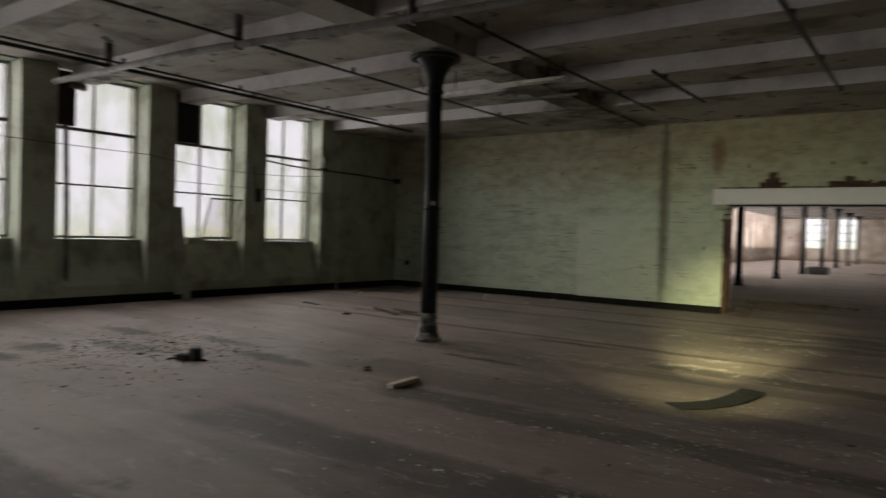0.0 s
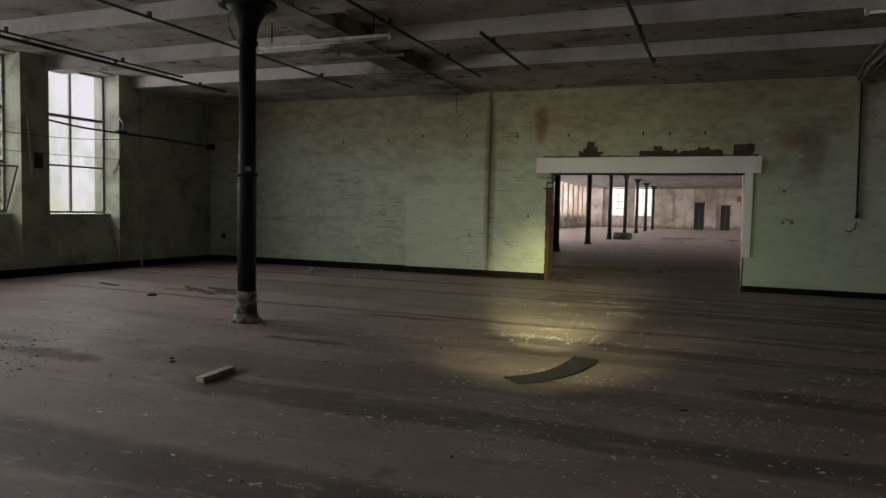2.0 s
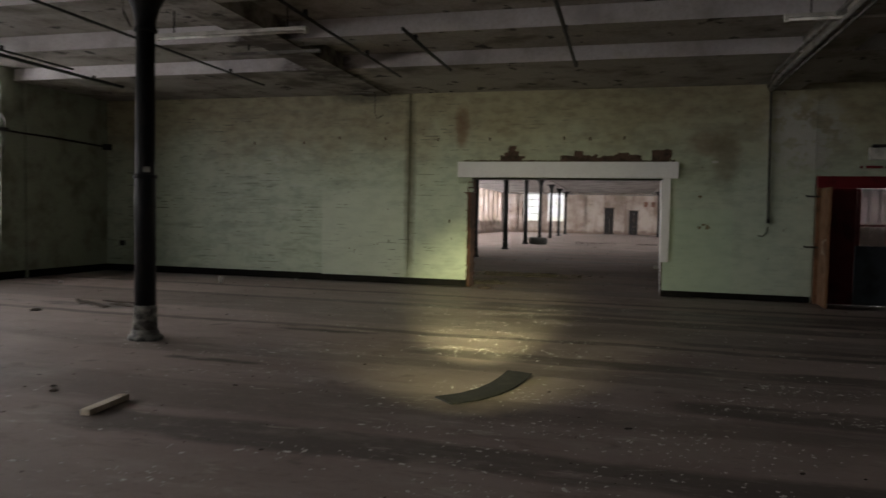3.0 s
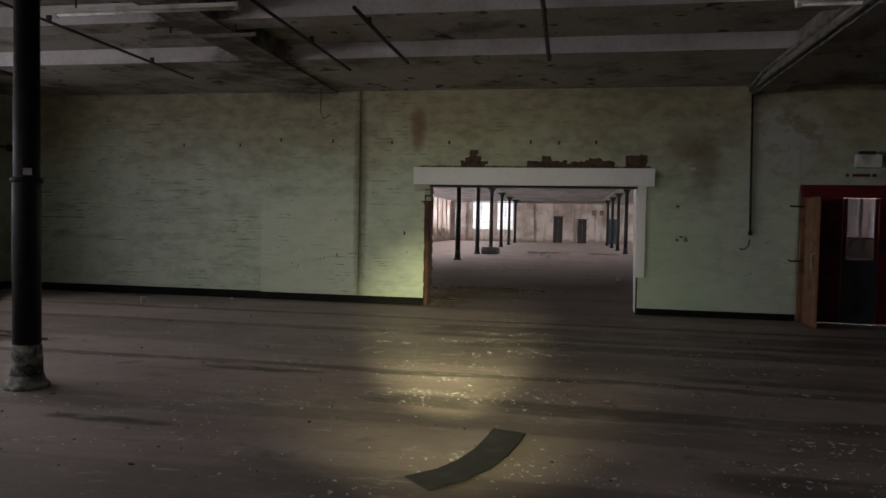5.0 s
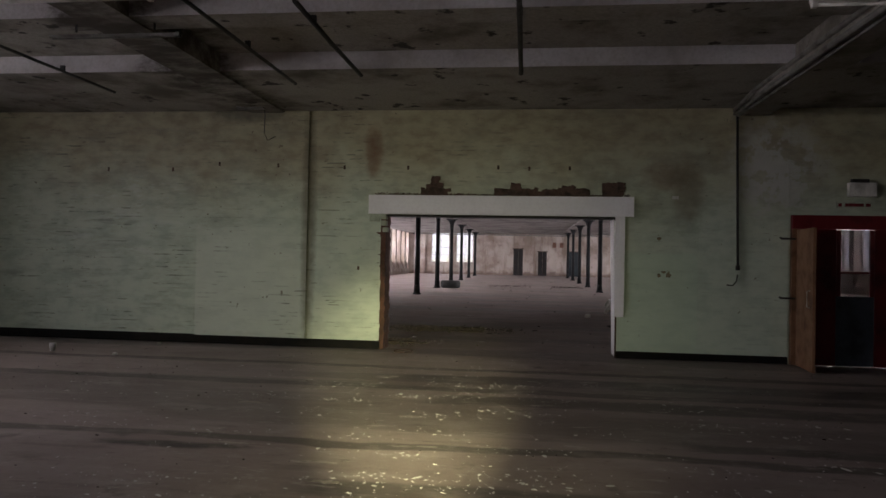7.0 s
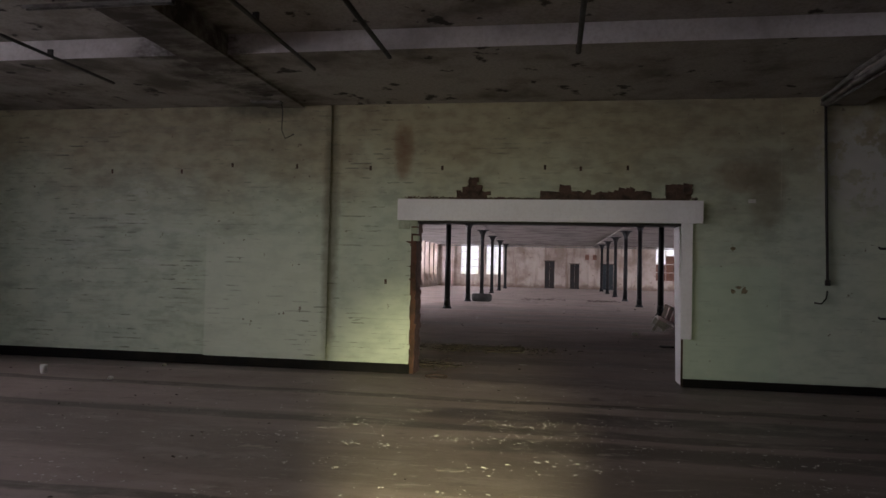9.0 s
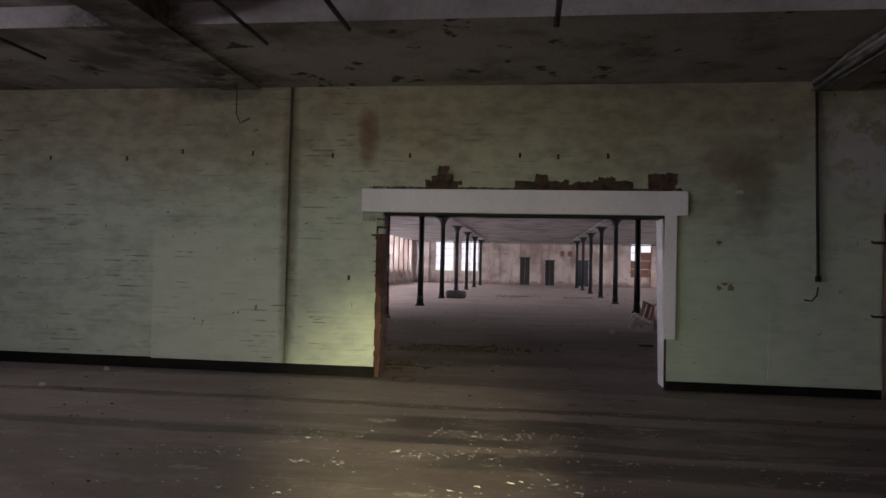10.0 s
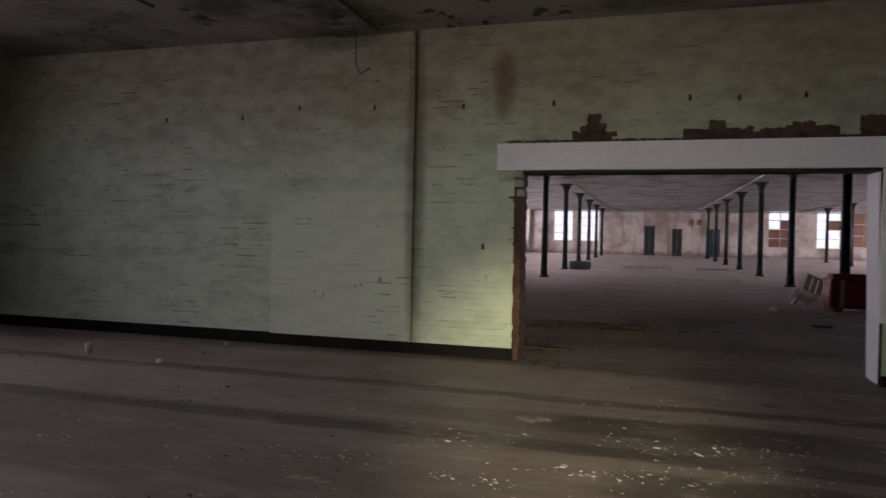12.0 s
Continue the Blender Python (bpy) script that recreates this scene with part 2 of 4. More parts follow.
def dirty_glass(name="dirty_glass", clean=0.535, grimy=0.45):
    """Grimy window glass: dims what is behind it, with streaks and a faint gloss."""
    m, nodes, links, b = shader(name, 0.25)
    nodes.remove(b)
    out = nodes["Material Output"]
    dirt = noise_tex(nodes, links, 1.4, 6, (1, 1, 0.6))
    tint = mixed(nodes, links, ramp(nodes, links, dirt, 0.35, 0.75), (clean * 1.01, clean * 0.98, clean * 1.04), (grimy, grimy, grimy * 0.95))
    foot = maths(nodes, links, "ADD", axis(nodes, links, 2), maths(nodes, links, "MULTIPLY", noise_tex(nodes, links, 0.9, 4), 2.0))
    tint = mixed(nodes, links, ramp(nodes, links, foot, 1.9, 2.9, 0.7, 0.0), tint, (grimy * 1.02, grimy, grimy * 0.84))
    t = nodes.new("ShaderNodeBsdfTransparent")
    links.new(tint, t.inputs[0])
    g = nodes.new("ShaderNodeBsdfGlossy")
    g.inputs["Roughness"].default_value = 0.2
    g.inputs["Color"].default_value = (0.5, 0.5, 0.5, 1)
    mx = nodes.new("ShaderNodeMixShader")
    mx.inputs[0].default_value = 0.05
    links.new(t.outputs[0], mx.inputs[1])
    links.new(g.outputs[0], mx.inputs[2])
    links.new(mx.outputs[0], out.inputs[0])
    return m


def far_plaster():
    """Pinkish old plaster with damp blotches and streaks that run down it, browner and darker near the floor."""
    m, nodes, links, b = shader("stained_pink_plaster", 0.88)
    big, run = noise_tex(nodes, links, 0.5, 7), noise_tex(nodes, links, 1.1, 7, (1, 1, 0.14), 0.65)
    c = mixed(nodes, links, ramp(nodes, links, big, 0.4, 0.65), (0.40, 0.345, 0.31), (0.225, 0.175, 0.148))
    c = mixed(nodes, links, ramp(nodes, links, run, 0.5, 0.66, 0, 0.75), c, (0.17, 0.125, 0.10))
    c = mixed(nodes, links, ramp(nodes, links, noise_tex(nodes, links, 2.6, 6), 0.6, 0.7, 0, 0.6), c, (0.13, 0.085, 0.065))
    # darker brown over the lowest half metre, with a ragged upper edge
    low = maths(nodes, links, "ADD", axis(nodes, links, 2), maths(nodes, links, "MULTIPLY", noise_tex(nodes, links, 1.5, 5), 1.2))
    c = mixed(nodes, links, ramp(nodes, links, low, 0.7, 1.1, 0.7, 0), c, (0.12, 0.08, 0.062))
    links.new(c, b.inputs["Base Color"])
    bumped(nodes, links, b, noise_tex(nodes, links, 14, 5), 0.4, 0.02)
    return m


def glow(name, colour, strength):
    m, nodes, links, b = shader(name)
    nodes.remove(b)
    e = nodes.new("ShaderNodeEmission")
    e.inputs[0].default_value, e.inputs[1].default_value = (*colour, 1), strength
    links.new(e.outputs[0], nodes["Material Output"].inputs[0])
    return m


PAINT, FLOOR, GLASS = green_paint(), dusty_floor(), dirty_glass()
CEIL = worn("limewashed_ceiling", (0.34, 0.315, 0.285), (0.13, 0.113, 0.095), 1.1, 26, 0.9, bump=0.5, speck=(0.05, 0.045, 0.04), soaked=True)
# paler limewash for the beam sides: daylight on them put into the colour
LIT_RISER = worn("limewashed_beam_side_lit", (0.62, 0.59, 0.61), (0.36, 0.33, 0.33), 0.9, 26, 0.9, bump=0.4, soaked=True)
PIER = worn("pale_green_plaster", (0.37, 0.405, 0.32), (0.19, 0.20, 0.15), 1.6, 30, 0.8)
PLINTH = worn("black_skirting_paint", (0.007, 0.007, 0.007), (0.016, 0.014, 0.012), 4, 60, 0.85, spec=0.1)
IRON = worn("black_cast_iron_paint", (0.006, 0.007, 0.009), (0.016, 0.015, 0.014), 6, 50, 0.55, spec=0.2, local=True)
PEEL = worn("peeled_column_foot", (0.03, 0.03, 0.03), (0.33, 0.32, 0.29), 9, 60, 0.7, local=True)
WHITE = worn("white_board_paint", (0.74, 0.73, 0.76), (0.60, 0.58, 0.60), 1.2, 25, 0.5, bump=0.08, amount=0.5)
BRICK = worn("raw_red_brick", (0.10, 0.045, 0.03), (0.045, 0.027, 0.02), 5, 60, 0.9, bump=0.5)
RUBBLE = worn("dark_broken_masonry", (0.095, 0.058, 0.043), (0.03, 0.023, 0.018), 6, 50, 0.95, bump=0.6)
PIPE = worn("grey_painted_pipe", (0.17, 0.16, 0.15), (0.07, 0.06, 0.055), 5, 60, 0.6)
CABLE = worn("black_cable", (0.02, 0.02, 0.02), (0.04, 0.035, 0.03), 8, 60, 0.6)
TUBE = worn("dusty_white_fitting", (0.62, 0.60, 0.56), (0.35, 0.33, 0.30), 4, 40, 0.5)
FRAME = worn("dark_window_bars", (0.10, 0.10, 0.095), (0.05, 0.045, 0.04), 6, 60, 0.6)
RED = worn("dark_red_door_paint", (0.13, 0.010, 0.013), (0.06, 0.006, 0.008), 3, 40, 0.5)
BROWN = worn("brown_varnished_wood", (0.19, 0.10, 0.055), (0.09, 0.045, 0.025), 4, 50, 0.55)
STEEL = worn("dull_steel", (0.55, 0.54, 0.52), (0.3, 0.28, 0.26), 6, 60, 0.4, metal=0.8)
PINK = far_plaster()
DARK = worn("dark_doorway_boards", (0.012, 0.013, 0.015), (0.03, 0.02, 0.015), 3, 40, 0.7)
TEAL = worn("dark_teal_door_paint", (0.012, 0.02, 0.025), (0.02, 0.025, 0.03), 3, 40, 0.5)
SLATE = worn("slate_blue_panel_paint", (0.055, 0.062, 0.08), (0.03, 0.033, 0.04), 3, 40, 0.6)
RUST = worn("rust_brown_board", (0.17, 0.085, 0.06), (0.09, 0.05, 0.04), 2, 30, 0.85)
RUBBER = worn("grey_black_rubber", (0.024, 0.024, 0.026), (0.055, 0.052, 0.05), 7, 60, 0.8)
TIMBER = worn("pale_sawn_timber", (0.72, 0.63, 0.52), (0.5, 0.42, 0.33), 6, 60, 0.75)
OLDWOOD = worn("wet_dark_board", (0.07, 0.05, 0.038), (0.03, 0.024, 0.02), 5, 60, 0.7)
BARE = worn("bare_brown_plaster", (0.22, 0.185, 0.12), (0.12, 0.095, 0.06), 20, 70, 0.8)
SCRAPE = worn("pale_screed", (0.36, 0.32, 0.28), (0.2, 0.17, 0.15), 12, 60, 0.75)
CHIP = worn("pale_paint_flakes", (0.66, 0.65, 0.62), (0.4, 0.38, 0.35), 30, 90, 0.7)
CRUMB = worn("dark_floor_grit", (0.07, 0.055, 0.045), (0.03, 0.025, 0.02), 12, 60, 0.95)
PLASTIC = worn("grubby_white_plastic", (0.62, 0.61, 0.59), (0.42, 0.4, 0.38), 5, 60, 0.45)
REDPLASTIC = worn("dark_red_plastic", (0.22, 0.02, 0.022), (0.10, 0.012, 0.015), 4, 40, 0.4)
END_GLASS, CLEAR = dirty_glass("end_window_glass", 0.68, 0.62), dirty_glass("thin_clear_glass", 0.95, 0.9)
DOOR_GLASS = dirty_glass("door_glass", 0.3, 0.22)
# darker all over than CEIL, with similar mottling
CEIL_FAR = worn("dark_grey_far_ceiling", (0.25, 0.225, 0.215), (0.11, 0.095, 0.09), 0.8, 22, 0.9, bump=0.5)
BAR = worn("grey_painted_bars", (0.34, 0.34, 0.33), (0.2, 0.19, 0.18), 6, 60, 0.6)
SKYGLOW = glow("overcast_sky_glow", (0.96, 0.97, 1.0), 3.8)


# ---- mesh helpers ----
def part(name, bm, material, parent=None, label=""):
    me = bpy.data.meshes.new(name)
    bm.to_mesh(me)
    bm.free()
    me.materials.append(material)
    ob = new(name, me)
    ob.parent = parent
    if label:
        ob["label"] = label
    return ob


def box(bm, x0, x1, y0, y1, z0, z1, m=None):
    vs = [Vector((x, y, z)) for x in (x0, x1) for y in (y0, y1) for z in (z0, z1)]
    v = [bm.verts.new(m @ c if m else c) for c in vs]
    for q in ((0, 1, 3, 2), (4, 6, 7, 5), (0, 4, 5, 1), (2, 3, 7, 6), (0, 2, 6, 4), (1, 5, 7, 3)):
        bm.faces.new([v[i] for i in q])
    return v


def block(x0, x1, y0, y1, z0, z1, bevel=0.0, m=None, seg=2):
    bm = bmesh.new()
    box(bm, x0, x1, y0, y1, z0, z1, m)
    if bevel:
        bmesh.ops.bevel(bm, geom=bm.edges[:], offset=bevel, segments=seg, affect="EDGES", profile=0.6)
    return bm


def tube(points, r, sides=8, bm=None):
    """A round bar along a line of points."""
    bm = bm or bmesh.new()
    pts = [Vector(p) for p in points]
    rings = []
    for i, p in enumerate(pts):
        d = (pts[min(i + 1, len(pts) - 1)] - pts[max(i - 1, 0)]).normalized()
        side = d.cross(Vector((0, 0, 1)))
        side = side.normalized() if side.length > 0.05 else Vector((1, 0, 0))
        up = side.cross(d).normalized()
        rings.append([bm.verts.new(p + r * (math.cos(a) * side + math.sin(a) * up)) for a in (2 * math.pi * k / sides for k in range(sides))])
    for a, b in zip(rings, rings[1:]):
        for k in range(sides):
            f = bm.faces.new((a[k], a[(k + 1) % sides], b[(k + 1) % sides], b[k]))
            f.smooth = True
    bm.faces.new(rings[0][::-1])
    bm.faces.new(rings[-1])
    return bm


def lathe(profile, sides=20, bm=None, power=None):
    """Turn (radius, height) pairs round the z axis; power squares the section off."""
    bm = bm or bmesh.new()
    rings = []
    for j, (r, z) in enumerate(profile):
        ring = []
        for k in range(sides):
            a = 2 * math.pi * (k + 0.5) / sides
            c, s = math.cos(a), math.sin(a)
            g = 1.0
            if power and power[j] > 0:
                g = 1 + power[j] * (1 / max(abs(c), abs(s)) - 1)
            ring.append(bm.verts.new((r * g * c, r * g * s, z)))
        rings.append(ring)
    for a, b in zip(rings, rings[1:]):
        for k in range(sides):
            f = bm.faces.new((a[k], a[(k + 1) % sides], b[(k + 1) % sides], b[k]))
            f.smooth = True
    bm.faces.new(rings[0][::-1])
    bm.faces.new(rings[-1])
    return bm


def thing(name, label, category, at=(0, 0, 0), turn=0.0, group="", kind=""):
    ob = new(name)
    ob.matrix_world = pose(*at, 0, 0, turn)
    return tagged(ob, label, category, group, kind)


def setting(name, bm, material, label, category):
    return tagged(part(name, bm, material), label, category, kind="structure")


rnd = random.Random(7)

# ---- the large structure ----
WALL_Y, BACK_Y = 15.20, 15.64          # the cross wall between the two rooms
WEST, GLASS_X = -12.85, -13.35           # pier faces and glazing of the window wall
NEAR_WINDOWS = [5.77 + 2.36 * k for k in range(-5, 3)]
FAR_WINDOWS = [32.6 + 2.32 * k for k in range(17)]
WIN_W, SILL, HEAD = 1.75, 1.24, 4.33
SOUTH, NORTH, EAST_NEAR, EAST_FAR = -7.0, 72.0, 17.3, 17.6

bm = bmesh.new()
box(bm, -14.0, 18.6, SOUTH - 0.5, NORTH + 0.6, -0.3, 0.0)
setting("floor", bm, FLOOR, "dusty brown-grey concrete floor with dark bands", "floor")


def window_wall(bm, face, outer, starts, y0, y1, sign):
    """Piers, spandrels and heads of a wall with a row of windows; sign points out of the room."""
    def slab(a, b, ya, yb, z0, z1):
        box(bm, min(a, b), max(a, b), ya, yb, z0, z1)
    y = y0
    for s in starts:
        slab(face, outer, y, s, 0, 4.6)
        curve = [(0.30, SILL - 0.05), (0.27, 0.95), (0.19, 0.72), (0.09, 0.52), (0.02, 0.36), (0.012, 0.0)]
        ring = [[bm.verts.new((face + sign * d, yy, zz)) for d, zz in curve] + [bm.verts.new((outer, yy, zz)) for zz in (0.0, SILL - 0.05)] for yy in (s, s + WIN_W)]
        for i in range(len(ring[0])):
            j = (i + 1) % len(ring[0])
            bm.faces.new((ring[0][i], ring[0][j], ring[1][j], ring[1][i]))
        bm.faces.new(ring[0][::-1])
        bm.faces.new(ring[1])
        slab(face + sign * 0.12, outer, s, s + WIN_W, HEAD, 4.6)
        y = s + WIN_W
    return y


bm = bmesh.new()
y = window_wall(bm, WEST, -13.6, NEAR_WINDOWS, SOUTH, 15.2, -1)
box(bm, -13.6, WEST, y, y + 0.6, 0, 4.6)
box(bm, -13.6, -12.8, y + 0.6, WALL_Y, 0, 4.6)
setting("wall_west", bm, PIER, "pale green plastered window wall with deep piers", "wall")
bm = bmesh.new()
y = window_wall(bm, WEST, -13.6, FAR_WINDOWS, BACK_Y, NORTH, -1)
box(bm, -13.6, WEST, y, NORTH, 0, 4.6)
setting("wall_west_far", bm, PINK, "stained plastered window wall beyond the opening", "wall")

bm = bmesh.new()
y = window_wall(bm, EAST_FAR, 18.2, FAR_WINDOWS, BACK_Y, NORTH, 1)
box(bm, EAST_FAR, 18.2, y, NORTH, 0, 4.6)
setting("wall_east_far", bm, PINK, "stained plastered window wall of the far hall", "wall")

bm = bmesh.new()
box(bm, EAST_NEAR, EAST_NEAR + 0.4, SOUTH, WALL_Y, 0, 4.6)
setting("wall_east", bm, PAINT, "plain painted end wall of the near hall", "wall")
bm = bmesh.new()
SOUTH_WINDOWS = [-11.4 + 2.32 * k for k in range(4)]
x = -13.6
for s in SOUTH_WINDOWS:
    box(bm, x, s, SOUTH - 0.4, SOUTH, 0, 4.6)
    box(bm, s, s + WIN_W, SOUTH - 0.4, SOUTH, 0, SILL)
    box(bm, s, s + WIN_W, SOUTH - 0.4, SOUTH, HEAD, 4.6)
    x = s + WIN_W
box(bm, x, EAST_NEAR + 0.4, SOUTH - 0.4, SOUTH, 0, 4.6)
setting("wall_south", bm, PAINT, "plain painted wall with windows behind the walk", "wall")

# cross wall: core with the wide opening, the doorway and the vertical chase
OPEN_L, OPEN_R, OPEN_TOP = -3.74, 0.25, 2.33
DOOR_L, DOOR_R, DOOR_TOP = 3.0, 4.78, 2.27
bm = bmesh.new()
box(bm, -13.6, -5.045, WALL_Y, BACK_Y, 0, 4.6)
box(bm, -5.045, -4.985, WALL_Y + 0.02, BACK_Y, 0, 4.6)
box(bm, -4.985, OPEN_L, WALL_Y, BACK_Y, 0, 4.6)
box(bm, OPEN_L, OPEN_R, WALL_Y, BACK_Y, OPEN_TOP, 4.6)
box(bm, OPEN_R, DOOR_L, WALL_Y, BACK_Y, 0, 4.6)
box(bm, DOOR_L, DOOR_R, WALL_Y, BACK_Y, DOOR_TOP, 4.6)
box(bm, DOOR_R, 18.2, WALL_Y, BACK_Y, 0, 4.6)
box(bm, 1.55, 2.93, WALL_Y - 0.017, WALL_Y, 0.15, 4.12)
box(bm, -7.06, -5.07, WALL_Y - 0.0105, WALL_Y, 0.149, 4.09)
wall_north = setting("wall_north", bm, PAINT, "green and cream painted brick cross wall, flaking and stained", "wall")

# far end wall, openings cut through
FAR_OPEN = [(-10.6, -8.85, 1.2, 4.1), (-8.1, -6.45, 1.2, 4.1), (7.9, 9.75, 0.95, 4.1), (11.65, 13.5, 0.95, 4.1), (14.3, 16.2, 1.1, 4.0)]
bm = bmesh.new()
x = -13.6
for a, b, z0, z1 in FAR_OPEN:
    box(bm, x, a, NORTH, NORTH + 0.45, 0, 4.6)
    box(bm, a, b, NORTH + 0.06, NORTH + 0.45, 0, z0)
    box(bm, a, b, NORTH, NORTH + 0.45, z1, 4.6)
    x = b
box(bm, x, 18.2, NORTH, NORTH + 0.45, 0, 4.6)
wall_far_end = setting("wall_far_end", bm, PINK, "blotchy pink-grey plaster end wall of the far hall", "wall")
for a, b in ((-12.4, -11.2), (-4.75, -4.35), (1.75, 2.3), (-0.75, -0.35)):
    part("pilaster", block(a, b, NORTH - 0.15, NORTH - 0.002, 0, 4.1, 0.02), PINK, wall_far_end)

# ceilings
bm = bmesh.new()
box(bm, -13.6, EAST_NEAR + 0.4, SOUTH - 0.4, 12.6, 4.36, 4.75)
box(bm, -13.6, EAST_NEAR + 0.4, 12.6, WALL_Y, 4.12, 4.75)
for k in range(1, 9):
    e = 12.6 - 2.2 * k
    for a, b in ((WEST, -6.1), (-5.5, 2.05), (2.6, EAST_NEAR)):
        box(bm, a, b, e, e + 0.42, 4.1, 4.362)
box(bm, -6.1, -5.5, SOUTH, WALL_Y, 4.085, 4.364)
box(bm, 2.05, 2.6, SOUTH, WALL_Y, 4.0, 4.364)
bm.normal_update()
# upright faces across the room take the paler, painted-in daylight colour
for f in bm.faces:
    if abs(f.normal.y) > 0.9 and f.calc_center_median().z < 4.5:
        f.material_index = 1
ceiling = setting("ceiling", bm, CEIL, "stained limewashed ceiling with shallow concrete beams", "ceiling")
ceiling.data.materials.append(LIT_RISER)
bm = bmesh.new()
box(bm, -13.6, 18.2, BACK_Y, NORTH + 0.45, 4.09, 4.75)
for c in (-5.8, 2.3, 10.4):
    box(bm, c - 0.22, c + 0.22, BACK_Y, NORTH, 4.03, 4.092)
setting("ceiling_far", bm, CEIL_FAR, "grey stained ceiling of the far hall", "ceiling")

# bright overcast distance outside the windows
bm = bmesh.new()
box(bm, -46.2, -46.0, -40, 110, -6, 40)
setting("backdrop_west", bm, SKYGLOW, "white overcast sky beyond the windows", "backdrop")
bm = bmesh.new()
box(bm, -40, 60, 122.0, 122.2, -6, 40)
setting("backdrop_north", bm, SKYGLOW, "white overcast sky beyond the end windows", "backdrop")
bm = bmesh.new()
box(bm, -400, 400, -400, 400, -6.3, -6.0)
setting("ground", bm, RUBBLE, "dark yard far below the windows", "ground")

# skirting
for name, a, b, y in (("baseboard_left", -12.79, -7.07, 0.012), ("baseboard_mid", -7.07, -4.985, 0.018), ("baseboard_jamb", -4.985, -3.72, 0.012), ("baseboard_right", OPEN_R, 2.93, 0.03)):
    setting(name, block(a, b, WALL_Y - y, WALL_Y, 0, 0.162 if a < -10 else 0.118 if a > 0 else 0.147, 0.004), PLINTH, "black painted skirting along the cross wall", "skirting")
bm = bmesh.new()
y = SOUTH
for s in NEAR_WINDOWS + [15.2]:
    box(bm, WEST, WEST + 0.015, y, min(s, 12.83), 0, 0.16)
    if s < 13:
        box(bm, WEST - 0.012, WEST + 0.010, s, s + WIN_W, 0, 0.16)
    y = s + WIN_W
box(bm, -12.8, -12.785, 12.87, WALL_Y - 0.015, 0, 0.16)
setting("baseboard_west", bm, PLINTH, "black painted skirting along the window wall", "skirting")


# ---- windows ----
def window(index, y0, boarded=(), face=GLASS_X, sign=1, glass=None):
    w = thing("window_%d" % index, "tall window with six grimy panes and dark thin bars", "window", kind="structure")
    t = 0.05
    rows = [SILL, 2.26, 3.31, HEAD]
    cols = [y0, y0 + WIN_W * 0.5, y0 + WIN_W]
    a, b = sorted((face, face + sign * t))
    bm = bmesh.new()
    for y in (cols[0], cols[2] - 0.05):
        box(bm, a, b, y, y + 0.05, SILL, HEAD)
    for z in (rows[0], rows[3] - 0.05):
        box(bm, a, b, cols[0] + 0.05, cols[2] - 0.05, z, z + 0.05)
    part("window_frame", bm, BAR, w)
    part("mullion", block(a, b, cols[1] - 0.025, cols[1] + 0.025, SILL + 0.05, HEAD - 0.05, 0.006), BAR, w)
    for z in rows[1:3]:
        h = 0.03 if z > 3 else 0.018
        for p, q in ((cols[0] + 0.05, cols[1] - 0.025), (cols[1] + 0.025, cols[2] - 0.05)):
            part("transom", block(a, b, p, q, z - h, z + h), FRAME, w)
    for i in range(2):
        for j in range(3):
            p = part("pane", block(face + sign * 0.018, face + sign * 0.024, cols[i] + 0.02, cols[i + 1] - 0.02, rows[j] + 0.02, rows[j + 1] - 0.02), DARK if (i, j) in boarded else glass or GLASS, w)
            p.visible_shadow = (i, j) in boarded
    s0, s1 = sorted((face, WEST - 0.26 if sign > 0 else EAST_FAR + 0.26))
    part("window_sill", block(s0, s1, y0, y0 + WIN_W, SILL - 0.048, SILL - 0.004, 0.008), PIER, w)
    return w


n = 0
for k, y in enumerate(NEAR_WINDOWS):
    n += 1
    window(n, y, {6: ((0, 2),)}.get(k, ()))
for y in FAR_WINDOWS:
    n += 1
    window(n, y, glass=END_GLASS)
for y in FAR_WINDOWS:
    n += 1
    window(n, y, face=18.1, sign=-1, glass=END_GLASS)


def end_window(index, a, b, z0, z1, cols, rows, boarded=()):
    w = thing("window_%d" % index, "bright window of the end wall" + (", partly boarded up with brown sheets" if boarded else " with thin white bars"), "window", kind="structure")
    y = NORTH + 0.2
    xs = [a + (b - a) * i / cols for i in range(cols + 1)]
    zs = [z0 + (z1 - z0) * i / rows for i in range(rows + 1)]
    for x in xs:
        part("mullion", block(x - 0.03, x + 0.03, y, y + 0.06, z0, z1), TUBE, w)
    for z in zs:
        part("transom", block(a, b, y + 0.004, y + 0.052, z - 0.03, z + 0.03), TUBE, w)
    for i in range(cols):
        for j in range(rows):
            shut = (i, j) in boarded
            p = part("board" if shut else "pane", block(xs[i] + 0.02, xs[i + 1] - 0.02, y - (0.06 if shut else -0.02), y + 0.03, zs[j] + 0.02, zs[j + 1] - 0.02), RUST if shut else END_GLASS, w)
            p.visible_shadow = shut
    return w


end_window(n + 1, *FAR_OPEN[0], 2, 4)
end_window(n + 2, *FAR_OPEN[1], 2, 4)
end_window(n + 3, *FAR_OPEN[2], 2, 4, ((0, 0), (1, 0), (1, 1), (0, 1), (1, 2)))
end_window(n + 4, *FAR_OPEN[3], 2, 4, ((1, 2),))
end_window(n + 5, *FAR_OPEN[4], 2, 3, [(i, j) for i in range(2) for j in range(3)])


